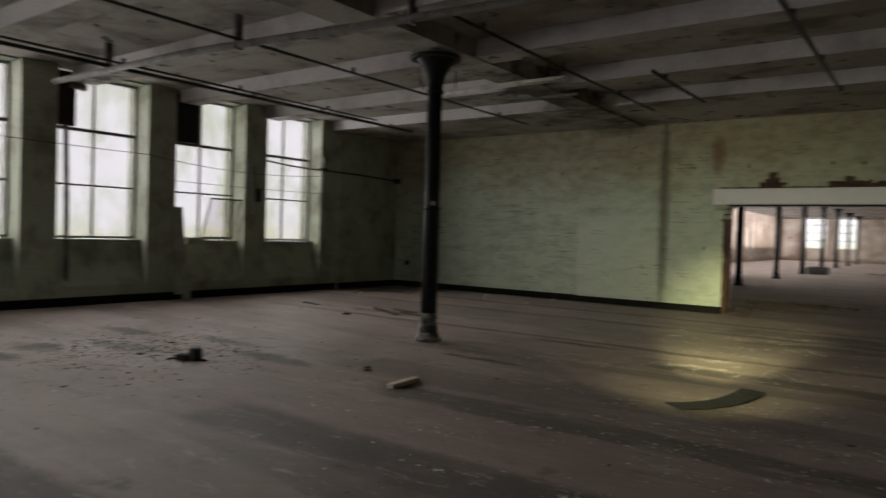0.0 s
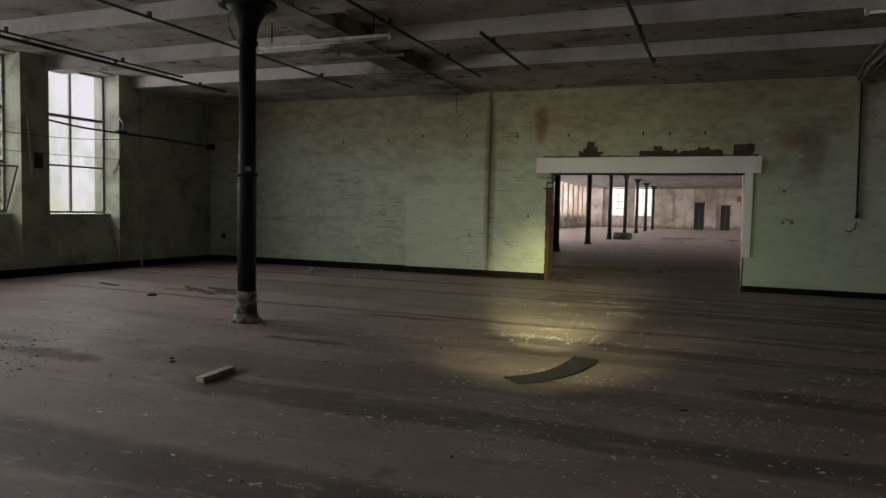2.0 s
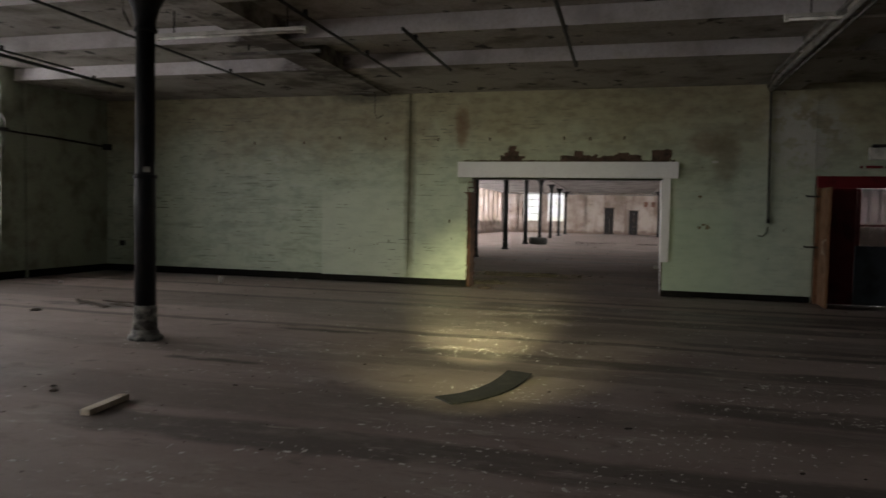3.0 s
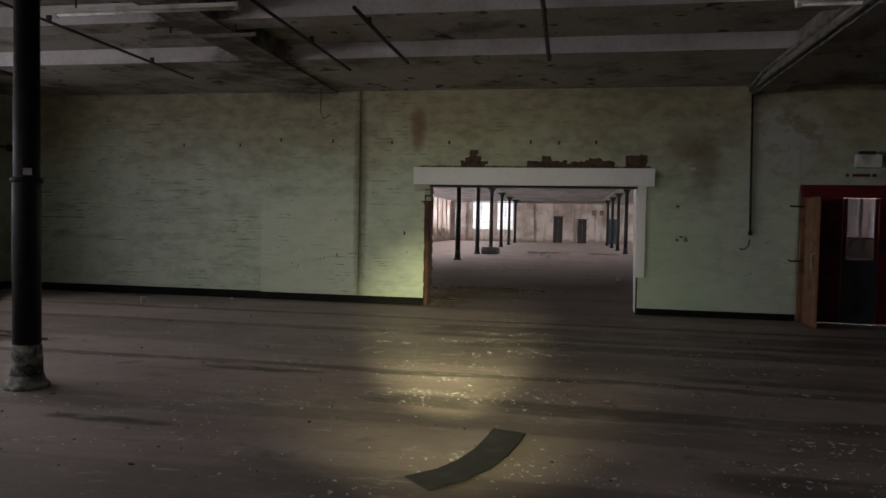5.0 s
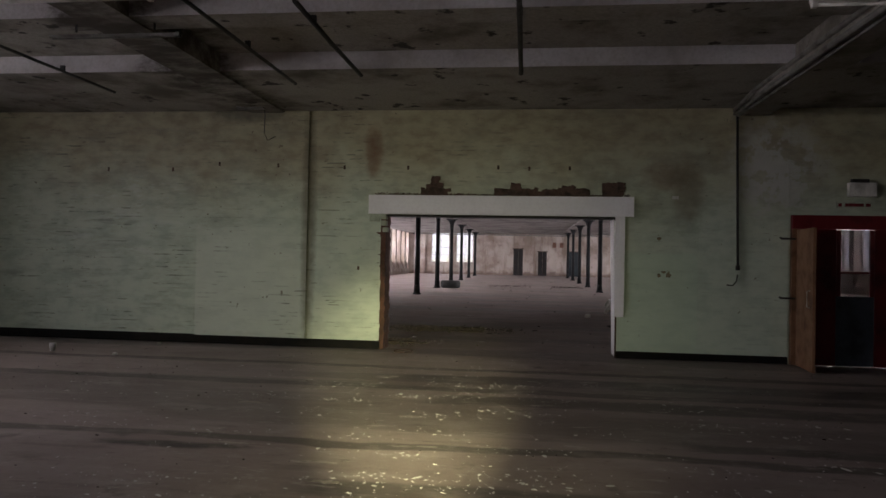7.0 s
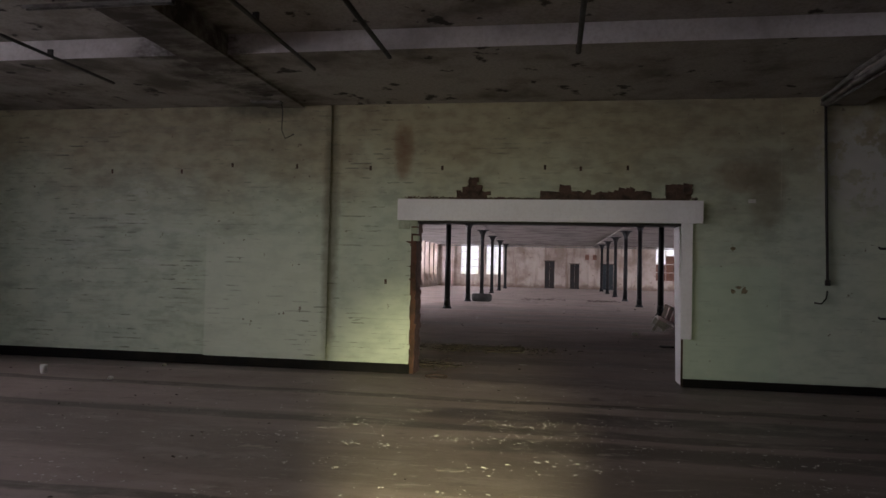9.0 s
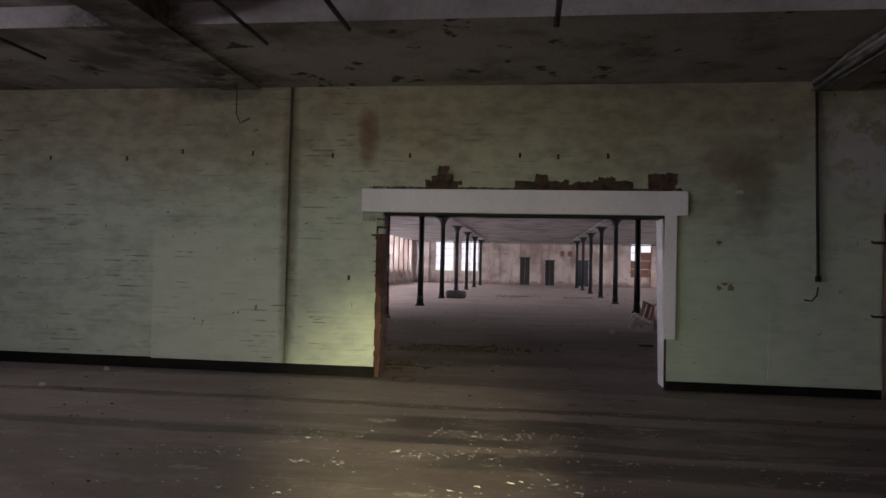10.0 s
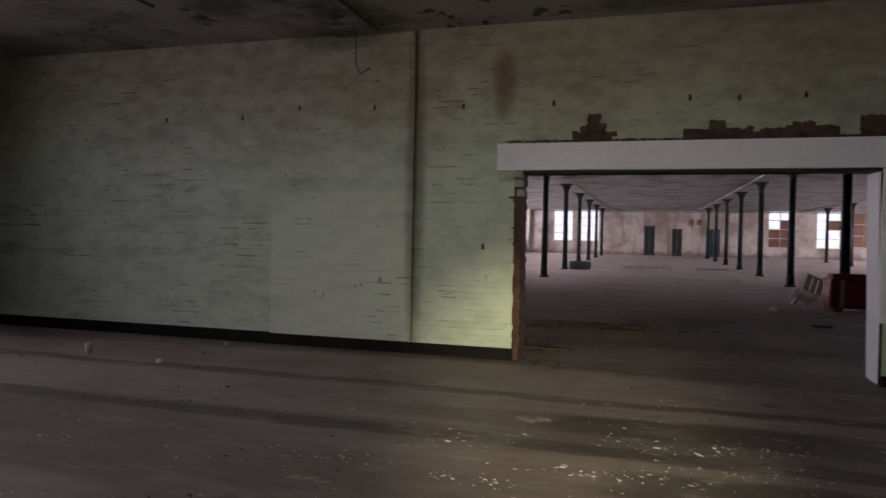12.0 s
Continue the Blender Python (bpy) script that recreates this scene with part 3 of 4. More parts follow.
# ---- columns ----
def column(label, top=4.04, foot=None):
    c = thing("cast_iron_column", label, "column", group="cast iron columns")
    part("plinth", lathe([(0.19, 0.0), (0.19, 0.035), (0.165, 0.05), (0.15, 0.09), (0.145, 0.12)], 16), foot or IRON, c)
    part("foot", lathe([(0.135, 0.12), (0.128, 0.36), (0.118, 0.40)], 20), foot or IRON, c)
    part("shaft", lathe([(0.118, 0.40), (0.117, 1.86), (0.108, 1.90), (0.104, top - 0.52)], 20), IRON, c)
    part("collar", lathe([(0.118, 1.86), (0.133, 1.87), (0.133, 1.90), (0.118, 1.91)], 20), IRON, c)
    part("capital", lathe([(0.104, top - 0.52), (0.128, top - 0.51), (0.128, top - 0.48), (0.112, top - 0.46), (0.116, top - 0.38), (0.145, top - 0.26), (0.205, top - 0.14), (0.262, top - 0.06), (0.27, top - 0.05)], 24), IRON, c)
    part("cap_plate", lathe([(0.35, top - 0.05), (0.36, top - 0.045), (0.36, top - 0.005), (0.35, top)], 24), IRON, c)
    return c


near = column("black painted cast iron column with peeling foot and small white tag", foot=PEEL)
near.matrix_world = pose(-5.86, 7.72, 0)
part("tag", block(-0.035, 0.035, -0.004, 0, -0.03, 0.03, 0, pose(0.085, -0.09, 1.96, 0, 0, 42)), TUBE, near, "small white paper tag")
part("cable", tube([(-0.08, -0.14, 3.98), (-0.17, -0.17, 3.86), (-0.16, -0.15, 3.7), (-0.10, -0.12, 3.56)], 0.009), CABLE, near)
far = column("black painted cast iron column of the far hall", 4.03)
spots = [(x, y + step * k) for x, y, step in ((-5.88, 26.1, 6.85), (2.49, 25.8, 6.62)) for k in range(7)] + [(10.35, 56.4), (10.6, 63.8)]
far.matrix_world = pose(*spots[0], 0)
for x, y in spots[1:]:
    copy_thing(far, pose(x, y, 0, 0, 0, rnd.choice((0, 90, 180))))

# ---- wide opening: fascia, boards, bearings ----
lintel = thing("opening_fascia", "long white painted fascia board over the wide opening", "fascia board")
part("board", block(-3.95, 0.50, 15.135, 15.178, 2.33, 2.655, 0.006), WHITE, lintel)
part("top_edge", block(-3.95, 0.50, 15.178, 15.2, 2.62, 2.653, 0.004), WHITE, lintel)
soffit = thing("steel_lintel", "dark steel beam spanning the wide opening", "steel beam")
part("flange", block(OPEN_L - 0.02, OPEN_R + 0.02, 15.21, 15.6, 2.30, 2.328, 0.004), CABLE, soffit)

post = thing("white_trim_board", "white painted upright trim board, broken off above the floor", "trim board")
part("board", block(0.205, 0.36, 15.15, 15.185, 0.68, 2.33, 0.006), WHITE, post)
lean = thing("loose_lining_board", "loose white lining board against the reveal of the opening", "board")
lean.matrix_world = pose(0.246, 15.21, 0.0, 0, -1.3, 0)
part("board", block(-0.018, 0.0, 0.0, 0.42, 0.02, 2.29, 0.004), WHITE, lean)
strip = thing("dark_metal_angle", "thin dark rusty steel angle along the jamb", "steel angle")
part("leg", block(0.222, 0.25, 15.19, 15.205, 0.0, 0.68, 0.003), RUBBLE, strip)

pad = thing("padstone", "pale mortared bearing stones beneath the fascia", "padstone")
for a, b, z0, z1, d in ((-3.94, -3.76, 2.20, 2.328, 0.02), (-3.76, -3.64, 2.24, 2.328, 0.03), (-3.74, -3.64, 2.13, 2.22, 0.02), (-3.71, -3.62, 2.02, 2.1, 0.015)):
    part("stone", block(a, b, 15.2 - d, 15.3, z0, z1, 0.012), PIER, pad)

# ---- conduits and pipes under the ceiling ----
def conduit(x, y0, y1, z=4.03, r=0.018, material=None, label="thin dark steel conduit run beneath the ceiling beams"):
    c = thing("ceiling_conduit", label, "conduit", group="ceiling conduits")
    part("pipe", tube([(x, y0, z), (x, (y0 + y1) / 2, z - 0.012), (x, y1, z)], r), material or CABLE, c)
    y = y0 + 0.6
    while y < y1:
        part("clip", block(x - 0.03, x + 0.03, y - 0.015, y + 0.015, z - 0.01, z + 0.075), CABLE, c)
        y += 2.2
    return c


conduit(-10.53, -6, 13.0, 4.0, 0.03)
conduit(-10.36, -6, 11.5, 4.04, 0.018)
conduit(-7.55, -6, 13.4, 4.03, 0.02)
conduit(-4.55, 6.3, 13.0, 4.03, 0.022)
conduit(-3.5, 9.9, 12.6, 4.03, 0.026)
conduit(-1.36, 1.0, 12.6, 4.03, 0.028)

cross = thing("heating_pipe", "thick grey pipe crossing beneath the ceiling", "pipe")
part("pipe", tube([(-12.3, 5.45, 3.93), (-8.4, 5.55, 3.96), (-6.1, 5.85, 3.97), (-3.7, 6.1, 3.97), (0.5, 6.5, 3.98)], 0.05, 10), PIPE, cross)
for x, y in ((-10.6, 5.49), (-7.6, 5.65), (-4.9, 5.98), (-1.7, 6.3)):
    part("hanger", block(x - 0.02, x + 0.02, y - 0.06, y + 0.06, 3.9, 4.36), PIPE, cross)

run = thing("pipe_bundle", "bundle of pale pipes along the ceiling beam", "pipes")
for dx, z, r in ((-0.12, 3.98, 0.035), (-0.22, 4.03, 0.03), (-0.03, 3.95, 0.022)):
    part("pipe", tube([(2.1 + dx, -6, z), (2.1 + dx, 4, z - 0.01), (2.1 + dx, 13.6, z), (2.1 + dx * 0.3, 15.05, z + 0.02)], r), PIPE, run)


def batten(x0, x1, y, z, label, thin=False):
    f = thing("strip_light_batten", label, "strip light", group="strip lights")
    if thin:
        for dy in (-0.03, 0.03):
            part("rail", block(x0, x1, y + dy - 0.008, y + dy + 0.008, z, z + 0.03), PIPE, f)
        part("end_cap", block(x1 - 0.05, x1, y - 0.022, y + 0.022, z - 0.01, z + 0.05), CABLE, f)
    else:
        part("channel", block(x0, x1, y - 0.045, y + 0.045, z + 0.02, z + 0.065, 0.006), TUBE, f)
        part("tube", tube([(x0 + 0.06, y - 0.01, z), (x1 - 0.06, y - 0.01, z)], 0.018), TUBE, f, "unlit dusty fluorescent tube")
        for x in (x0 + 0.03, x1 - 0.03):
            part("end_cap", block(x - 0.025, x + 0.025, y - 0.03, y + 0.02, z - 0.025, z + 0.02), TUBE, f)
    for x in (x0 + 0.3, x1 - 0.3):
        part("hanger", block(x - 0.008, x + 0.008, y - 0.008, y + 0.008, z + 0.065, 4.363), CABLE, f)
    return f


batten(-7.15, -4.76, 9.6, 3.97, "unlit dusty white strip light beneath the ceiling")
batten(-6.55, -5.03, 10.62, 3.95, "bare strip light rails with no tube below the beam", True)
batten(1.3, 3.4, 10.2, 3.98, "dusty strip light across the pale pipes")

drop = thing("wall_conduit", "thin black conduit down the wall with a hooked end", "conduit")
part("pipe", tube([(2.10, 15.13, 4.0), (2.115, 15.14, 3.0), (2.14, 15.14, 1.55)], 0.02), CABLE, drop)
part("hook", tube([(2.14, 15.14, 1.42), (2.12, 15.13, 1.31), (2.06, 15.13, 1.24), (1.97, 15.13, 1.25)], 0.011), CABLE, drop)
part("end_cap", block(2.11, 2.17, 15.11, 15.165, 1.49, 1.57, 0.006), CABLE, drop)

lamp = thing("wall_top_fitting", "small dusty fitting at the wall top with a dangling cable", "light fitting")
part("bar", block(-6.18, -5.70, 14.70, 14.82, 4.06, 4.12, 0.008), PIPE, lamp)
part("cable", tube([(-5.72, 14.8, 4.06), (-5.78, 15.0, 4.0), (-5.84, 15.13, 3.72), (-5.78, 15.14, 3.59), (-5.64, 15.14, 3.66)], 0.008, 6), CABLE, lamp)
for a, b, z0, z1 in ((0.88, 0.96, 1.35, 1.41), (1.02, 1.11, 1.34, 1.44), (0.95, 1.04, 1.41, 1.46), (0.88, 0.95, 1.95, 2.01)):
    patch = thing("plaster_patch", "flaked brown patch in the green paint", "plaster patch", group="flaked patches")
    bm = bmesh.new()
    k, rim = 11, []
    for i in range(k):
        g = rnd.uniform(0.55, 1.1)
        rim.append(bm.verts.new(((a + b) / 2 + g * (b - a) * 0.55 * math.cos(6.283 * i / k), 15.1865, (z0 + z1) / 2 + g * (z1 - z0) * 0.6 * math.sin(6.283 * i / k))))
    f = bm.faces.new(rim)
    for e in bmesh.ops.extrude_face_region(bm, geom=[f])["geom"]:
        if isinstance(e, bmesh.types.BMVert):
            e.co.y = 15.203
    bmesh.ops.recalc_face_normals(bm, faces=bm.faces[:])
    part("patch", bm, BARE, patch)
knob = thing("wall_plate", "small pale plate on the wall", "plate")
part("plate", block(1.11, 1.21, 15.17, 15.196, 2.63, 2.68, 0.006), TUBE, knob)

pc = thing("corner_conduit", "dark conduit along the wall into the corner", "conduit")
part("pipe", tube([(-12.8, 12.3, 3.06), (-12.77, 13.6, 3.05), (-12.72, 15.12, 3.0)], 0.022), CABLE, pc)
part("box", block(-12.79, -12.62, 15.02, 15.16, 2.93, 3.07, 0.01), CABLE, pc)
pb = thing("socket_box", "small dark electrical box on the corner wall", "socket")
part("box", block(-12.4, -12.28, 15.13, 15.2, 0.62, 0.74, 0.01), CABLE, pb)

# ---- window wall fittings ----
def sagging(a, b, drop, k=9):
    a, b = Vector(a), Vector(b)
    return [a.lerp(b, i / k) - Vector((0, 0, drop * 4 * (i / k) * (1 - i / k))) for i in range(k + 1)]


for a, b, d, r in (((-12.97, 10.263, 3.182), (-12.75, 12.4, 3.06), 0.05, 0.022), ((-12.87, 3.344, 3.009), (-12.8, 7.516, 2.938), 0.02, 0.007), ((-12.83, 7.516, 2.938), (-12.85, 12.298, 2.917), 0.14, 0.007), ((-12.85, 8.024, 2.468), (-12.85, 12.298, 2.468), 0.02, 0.006)):
    wv = thing("slack_cable", "slack dark cable strung across the windows", "cable", group="window cables")
    part("wire", tube(sagging(a, b, d), r, 6), CABLE, wv)
bent = thing("bent_pipe", "thin bent pipe hanging on the window reveal", "pipe")
part("pipe", tube([(-12.81, 12.196, 3.417), (-12.75, 12.257, 3.264), (-12.77, 12.237, 2.652), (-12.81, 12.145, 2.295), (-12.85, 12.095, 2.142)], 0.02), PIPE, bent)
part("tee", block(-12.81, -12.71, 12.095, 12.339, 3.04, 3.111, 0.01), CABLE, bent)
rod = thing("hanging_rod", "thin pale rod hanging on the window pier", "rod")
part("rod", tube([(-12.82, 9.988, 3.111), (-12.81, 10.039, 2.448), (-12.81, 10.09, 1.867)], 0.018), TUBE, rod)
gadget = thing("wall_bracket", "small dark bracket on the window pier", "bracket")
part("plate", block(-12.85, -12.8, 10.161, 10.314, 2.142, 2.448, 0.01), CABLE, gadget)

down = thing("rising_pipe", "dark pipe rising past the window to a blank panel", "pipe")
part("pipe", tube([(-12.95, 6.01, 0.0), (-12.95, 5.989, 2.04), (-12.95, 5.959, 3.366)], 0.045, 10), PIPE, down)
part("panel", block(-13.03, -12.91, 5.776, 6.112, 3.305, 4.284, 0.01), DARK, down, "dark blank panel")
part("stub", tube([(-12.87, 5.989, 4.06), (-12.87, 6.264, 4.029)], 0.07, 12), PIPE, down)
bd = thing("window_hood_board", "dark board fixed over an upper pane", "board")
part("board", block(-13.05, -12.99, 8.147, 8.757, 3.305, 4.284, 0.01), DARK, bd)

lb = thing("leaning_board", "grey board leaning against the window pier on a stub leg", "board")
lb.matrix_world = pose(-12.71, 8.23, 0.0, 0, -3, 0)
part("board", block(-0.02, 0.02, -0.14, 0.14, 0.12, 1.93, 0.006, pose(0, 0, 0, 3)), PIER, lb)
part("shelf", block(-0.1, 0.02, 0.14, 0.62, 1.16, 1.27, 0.006), PIER, lb)
part("leg", block(-0.02, 0.03, 0.02, 0.2, 0.0, 0.5, 0.006), PIER, lb)
hop = thing("open_casement", "lower casement swung inwards on a stay", "casement")
hop.matrix_world = pose(-13.23, 9.011, 1.285)
m = pose(0, 0, 0, 0, 21, 0)
for a in (((0, 0.02, 0, 0.03, 0.0, 0.95)), ((0, 0.02, 0.80, 0.83, 0.0, 0.95)), ((0, 0.02, 0.03, 0.80, 0.92, 0.95)), ((0, 0.02, 0.03, 0.80, 0.0, 0.03))):
    part("rail", block(*a, 0.0, m), FRAME, hop)
gp = part("pane", block(0.008, 0.013, 0.03, 0.80, 0.03, 0.92, 0, m), CLEAR, hop)
gp.visible_shadow = False

# ---- red doorway ----
dr = thing("red_doorway", "dark red painted double doorway, one leaf standing open", "doorway")
part("head", block(2.96, 4.83, 15.10, 15.2, 2.17, 2.39, 0.008), RED, dr)
part("left_post", block(2.96, 3.06, 15.11, 15.2, 0, 2.17, 0.006), BROWN, dr, "scuffed brown door post")
part("right_post", block(4.71, 4.83, 15.11, 15.2, 0, 2.17, 0.006), RED, dr)
part("fixed_leaf", block(3.06, 3.63, 15.125, 15.175, 0.01, 2.17, 0.006), RED, dr)
part("right_leaf", block(4.21, 4.71, 15.125, 15.175, 0.01, 2.17, 0.006), RED, dr)
mid = part("glazed_leaf", block(3.64, 4.2, 15.13, 15.17, 0.01, 1.11, 0.006), SLATE, dr, "half-glazed leaf with a dark slate lower panel")
part("stile", block(3.64, 3.7, 15.13, 15.17, 1.11, 2.16, 0.004), RED, mid)
part("stile", block(4.14, 4.2, 15.13, 15.17, 1.11, 2.16, 0.004), RED, mid)
part("glazing_bar", block(3.7, 4.14, 15.14, 15.165, 1.47, 1.50, 0.004), RED, mid)
gl = part("pane", block(3.7, 4.14, 15.148, 15.153, 1.11, 2.16), DOOR_GLASS, mid)
gl.visible_shadow = False
leaf = part("open_leaf", block(0, 0.045, -0.85, 0, 0.01, 2.15, 0.006), BROWN, dr, "brown varnished open door leaf")
leaf.matrix_world = pose(3.02, 15.09, 0, 0, 0, -5.5)
part("handle", tube([(-0.01, -0.74, 1.22), (-0.05, -0.74, 1.2), (-0.05, -0.74, 0.98), (-0.01, -0.74, 0.96)], 0.012), STEEL, leaf, "pale steel pull handle")
for z in (2.01, 1.06):
    hk = thing("iron_pintle", "dark iron hinge hook set in the wall", "hinge", group="door pintles")
    part("pin", tube([(2.78, 15.12, z + 0.02), (2.79, 15.1, z), (3.01, 15.1, z)], 0.016), CABLE, hk)
sign = thing("exit_sign", "blank white sign box above the red doorway", "sign")
part("box", block(3.79, 4.2, 15.07, 15.16, 2.69, 2.91, 0.008), TUBE, sign)
part("bracket", block(3.85, 4.1, 15.1, 15.18, 2.915, 2.97), CABLE, sign)
notice = thing("faded_notice", "faded red lettering strip above the doorway", "notice")
part("strip", block(3.64, 4.17, 15.15, 15.17, 2.51, 2.61), PIER, notice)
for i, (a, b) in enumerate(((3.66, 3.71), (3.76, 4.04), (4.07, 4.14))):
    part("bar", block(a, b, 15.145, 15.151, 2.535, 2.585), RED, notice)

# ---- things on the near floor ----
def rubber_strip():
    """A curled length of rubber matting, curved on the floor and lifting at one end."""
    s = thing("rubber_strip", "curved dark rubber strip curling up at one end", "rubber mat")
    line = [(-1.88, 6.22), (-1.70, 6.41), (-1.58, 6.64), (-1.50, 6.89), (-1.45, 7.11), (-1.41, 7.27)]
    lift = (0.006, 0.004, 0.004, 0.006, 0.02, 0.045)
    bm = bmesh.new()
    rows = []
    for i, ((x, y), z) in enumerate(zip(line, lift)):
        a, b = line[max(i - 1, 0)], line[min(i + 1, len(line) - 1)]
        d = Vector((b[0] - a[0], b[1] - a[1], 0)).normalized()
        side = Vector((d.y, -d.x, 0)) * 0.125
        p = Vector((x, y, z))
        rows.append([bm.verts.new(q) for q in (p - side, p, p + side, p + side + Vector((0, 0, 0.012)), p + Vector((0, 0, 0.014)), p - side + Vector((0, 0, 0.012)))])
    for a, b in zip(rows, rows[1:]):
        for k in range(6):
            bm.faces.new((a[k], a[(k + 1) % 6], b[(k + 1) % 6], b[k]))
    bm.faces.new(rows[0][::-1])
    bm.faces.new(rows[-1])
    bmesh.ops.recalc_face_normals(bm, faces=bm.faces[:])
    part("strip", bm, RUBBER, s)


rubber_strip()
pl = thing("timber_offcut", "short pale sawn timber offcut lying on the floor", "wood offcut", (-4.27, 5.24, 0), 5)
part("wood", block(-0.04, 0.04, -0.23, 0.23, 0, 0.045, 0.005), TIMBER, pl)

can = thing("tipped_motor", "small black tin and bracket lying on the floor", "debris", (-6.81, 4.57, 0), 30)
part("tin", lathe([(0.07, 0.0), (0.075, 0.01), (0.075, 0.13), (0.06, 0.145)], 16), CABLE, can)
part("bracket", block(-0.2, -0.07, -0.07, 0.05, 0, 0.07, 0.012), RUBBER, can)
part("rod", tube([(-0.3, -0.08, 0.012), (-0.12, 0.0, 0.03), (0.16, -0.06, 0.012)], 0.012), CABLE, can)

cup = thing("paper_cup", "crushed white paper cup lying by the wall", "cup", (-8.67, 13.68, 0), 20)
part("body", lathe([(0.035, 0.0), (0.045, 0.06), (0.05, 0.12)], 12), PLASTIC, cup)
part("rim", lathe([(0.05, 0.12), (0.054, 0.123), (0.05, 0.127)], 12), PLASTIC, cup)
for x, y in ((-11.4, 12.28), (-7.49, 13.48), (-7.5, 14.8)):
    sc = thing("paper_scrap", "crumpled pale paper scrap on the floor", "litter", (x, y, 0), rnd.uniform(0, 90), group="paper scraps")
    part("paper", lathe([(0.02, 0.0), (0.045, 0.012), (0.03, 0.04), (0.012, 0.05)], 7, power=[0.9, 0, 0.7, 0]), PLASTIC, sc)

for x, y, turn, length, width in ((-8.49, 9.9, 62, 0.9, 0.1), (-7.88, 9.95, 78, 0.75, 0.13), (-8.9, 10.05, 50, 0.55, 0.08), (-8.34, 10.25, 88, 0.6, 0.06), (-10.5, 9.8, 80, 0.5, 0.08)):
    b = thing("broken_board", "dark broken floorboard fragment on the floor", "board", (x, y, 0), turn, group="broken boards")
    part("wood", block(-width / 2, width / 2, -length / 2, length / 2, 0, 0.02, 0.005, pose(0, 0, 0, rnd.uniform(0, 1.5))), OLDWOOD, b)
for x, y, s in ((-8.76, 9.05, 0.068), (-5.0, 5.5, 0.03), (-5.12, 5.62, 0.022), (-7.56, 4.34, 0.038), (-8.05, 5.05, 0.030)):
    c = thing("rubble_lump", "dark lump of broken plaster on the floor", "rubble", (x, y, 0), rnd.uniform(0, 90), group="rubble lumps")
    part("lump", lathe([(s, 0.0), (s * 1.15, s * 0.2), (s * 0.8, s * 0.42), (s * 0.3, s * 0.5)], 8, power=[0.6, 0.2, 0.9, 0.3]), CRUMB, c)


def scatter(name, label, count, where, size, material, seed, thick=0.003):
    """Loose flakes: thin uneven shapes lying flat, all in one mesh."""
    r = random.Random(seed)
    verts, faces = [], []
    for _ in range(count):
        x, y = where(r)
        s = size(r)
        k, turn, n0 = r.choice((4, 5, 5, 6)), r.gauss(0, 0.9), len(verts)
        long = r.uniform(0.8, 1.9)
        z = r.uniform(0.4, 1.0) * thick
        for top in (0, 1):
            for i in range(k):
                a = 6.283 * i / k
                g = s * (0.7 + 0.6 * ((i * 7919 + k * 31 + n0) % 10) / 10)
                u, v = g * long * math.cos(a), g * math.sin(a) * 0.7
                verts.append((x + u * math.cos(turn) - v * math.sin(turn), y + u * math.sin(turn) + v * math.cos(turn), 0.0005 + top * z))
        faces.append(tuple(range(n0 + k, n0 + 2 * k)))
        faces += [(n0 + i, n0 + (i + 1) % k, n0 + k + (i + 1) % k, n0 + k + i) for i in range(k)]
    me = bpy.data.meshes.new(name)
    me.from_pydata(verts, [], faces)
    me.materials.append(material)
    return tagged(new(name, me), label, "debris", kind="stuff")


CLUMPS = [(rnd.gauss(-1.4, 1.8), rnd.uniform(3.4, 12.6)) for _ in range(110)]


def flake_spot(r):
    if r.random() < 0.72:
        cx, cy = r.choice(CLUMPS)
        return cx + r.gauss(0, 0.26), cy + r.gauss(0, 0.07)
    return r.gauss(-2.2, 2.6), r.uniform(2.6, 14.6)


scatter("paint_flakes", "pale paint flakes scattered over the floor", 3300, flake_spot, lambda r: min(0.028, 0.0025 + r.expovariate(260)), CHIP, 3)


def scrape(r, x, y, length, width):
    """A thin pale sliver of lifted screed, ragged along both edges."""
    n, verts = 9, []
    for i in range(n + 1):
        u = i / n
        w = width * (0.25 + r.uniform(0.2, 0.8) * math.sin(3.1416 * min(0.97, max(0.03, u))))
        drift = 0.05 * length * (u - 0.5) + r.uniform(-0.2, 0.2) * width
        verts += [(x + length * u, y + drift - w / 2, 0.0012), (x + length * u, y + drift + w / 2, 0.0012)]
    bm = bmesh.new()
    vs = [bm.verts.new(v) for v in verts]
    fs = [bm.faces.new((vs[2 * i], vs[2 * i + 2], vs[2 * i + 3], vs[2 * i + 1])) for i in range(n)]
    out = bmesh.ops.extrude_face_region(bm, geom=fs)
    for v in out["geom"]:
        if isinstance(v, bmesh.types.BMVert):
            v.co.z = 0.0002
    bmesh.ops.recalc_face_normals(bm, faces=bm.faces[:])
    return bm


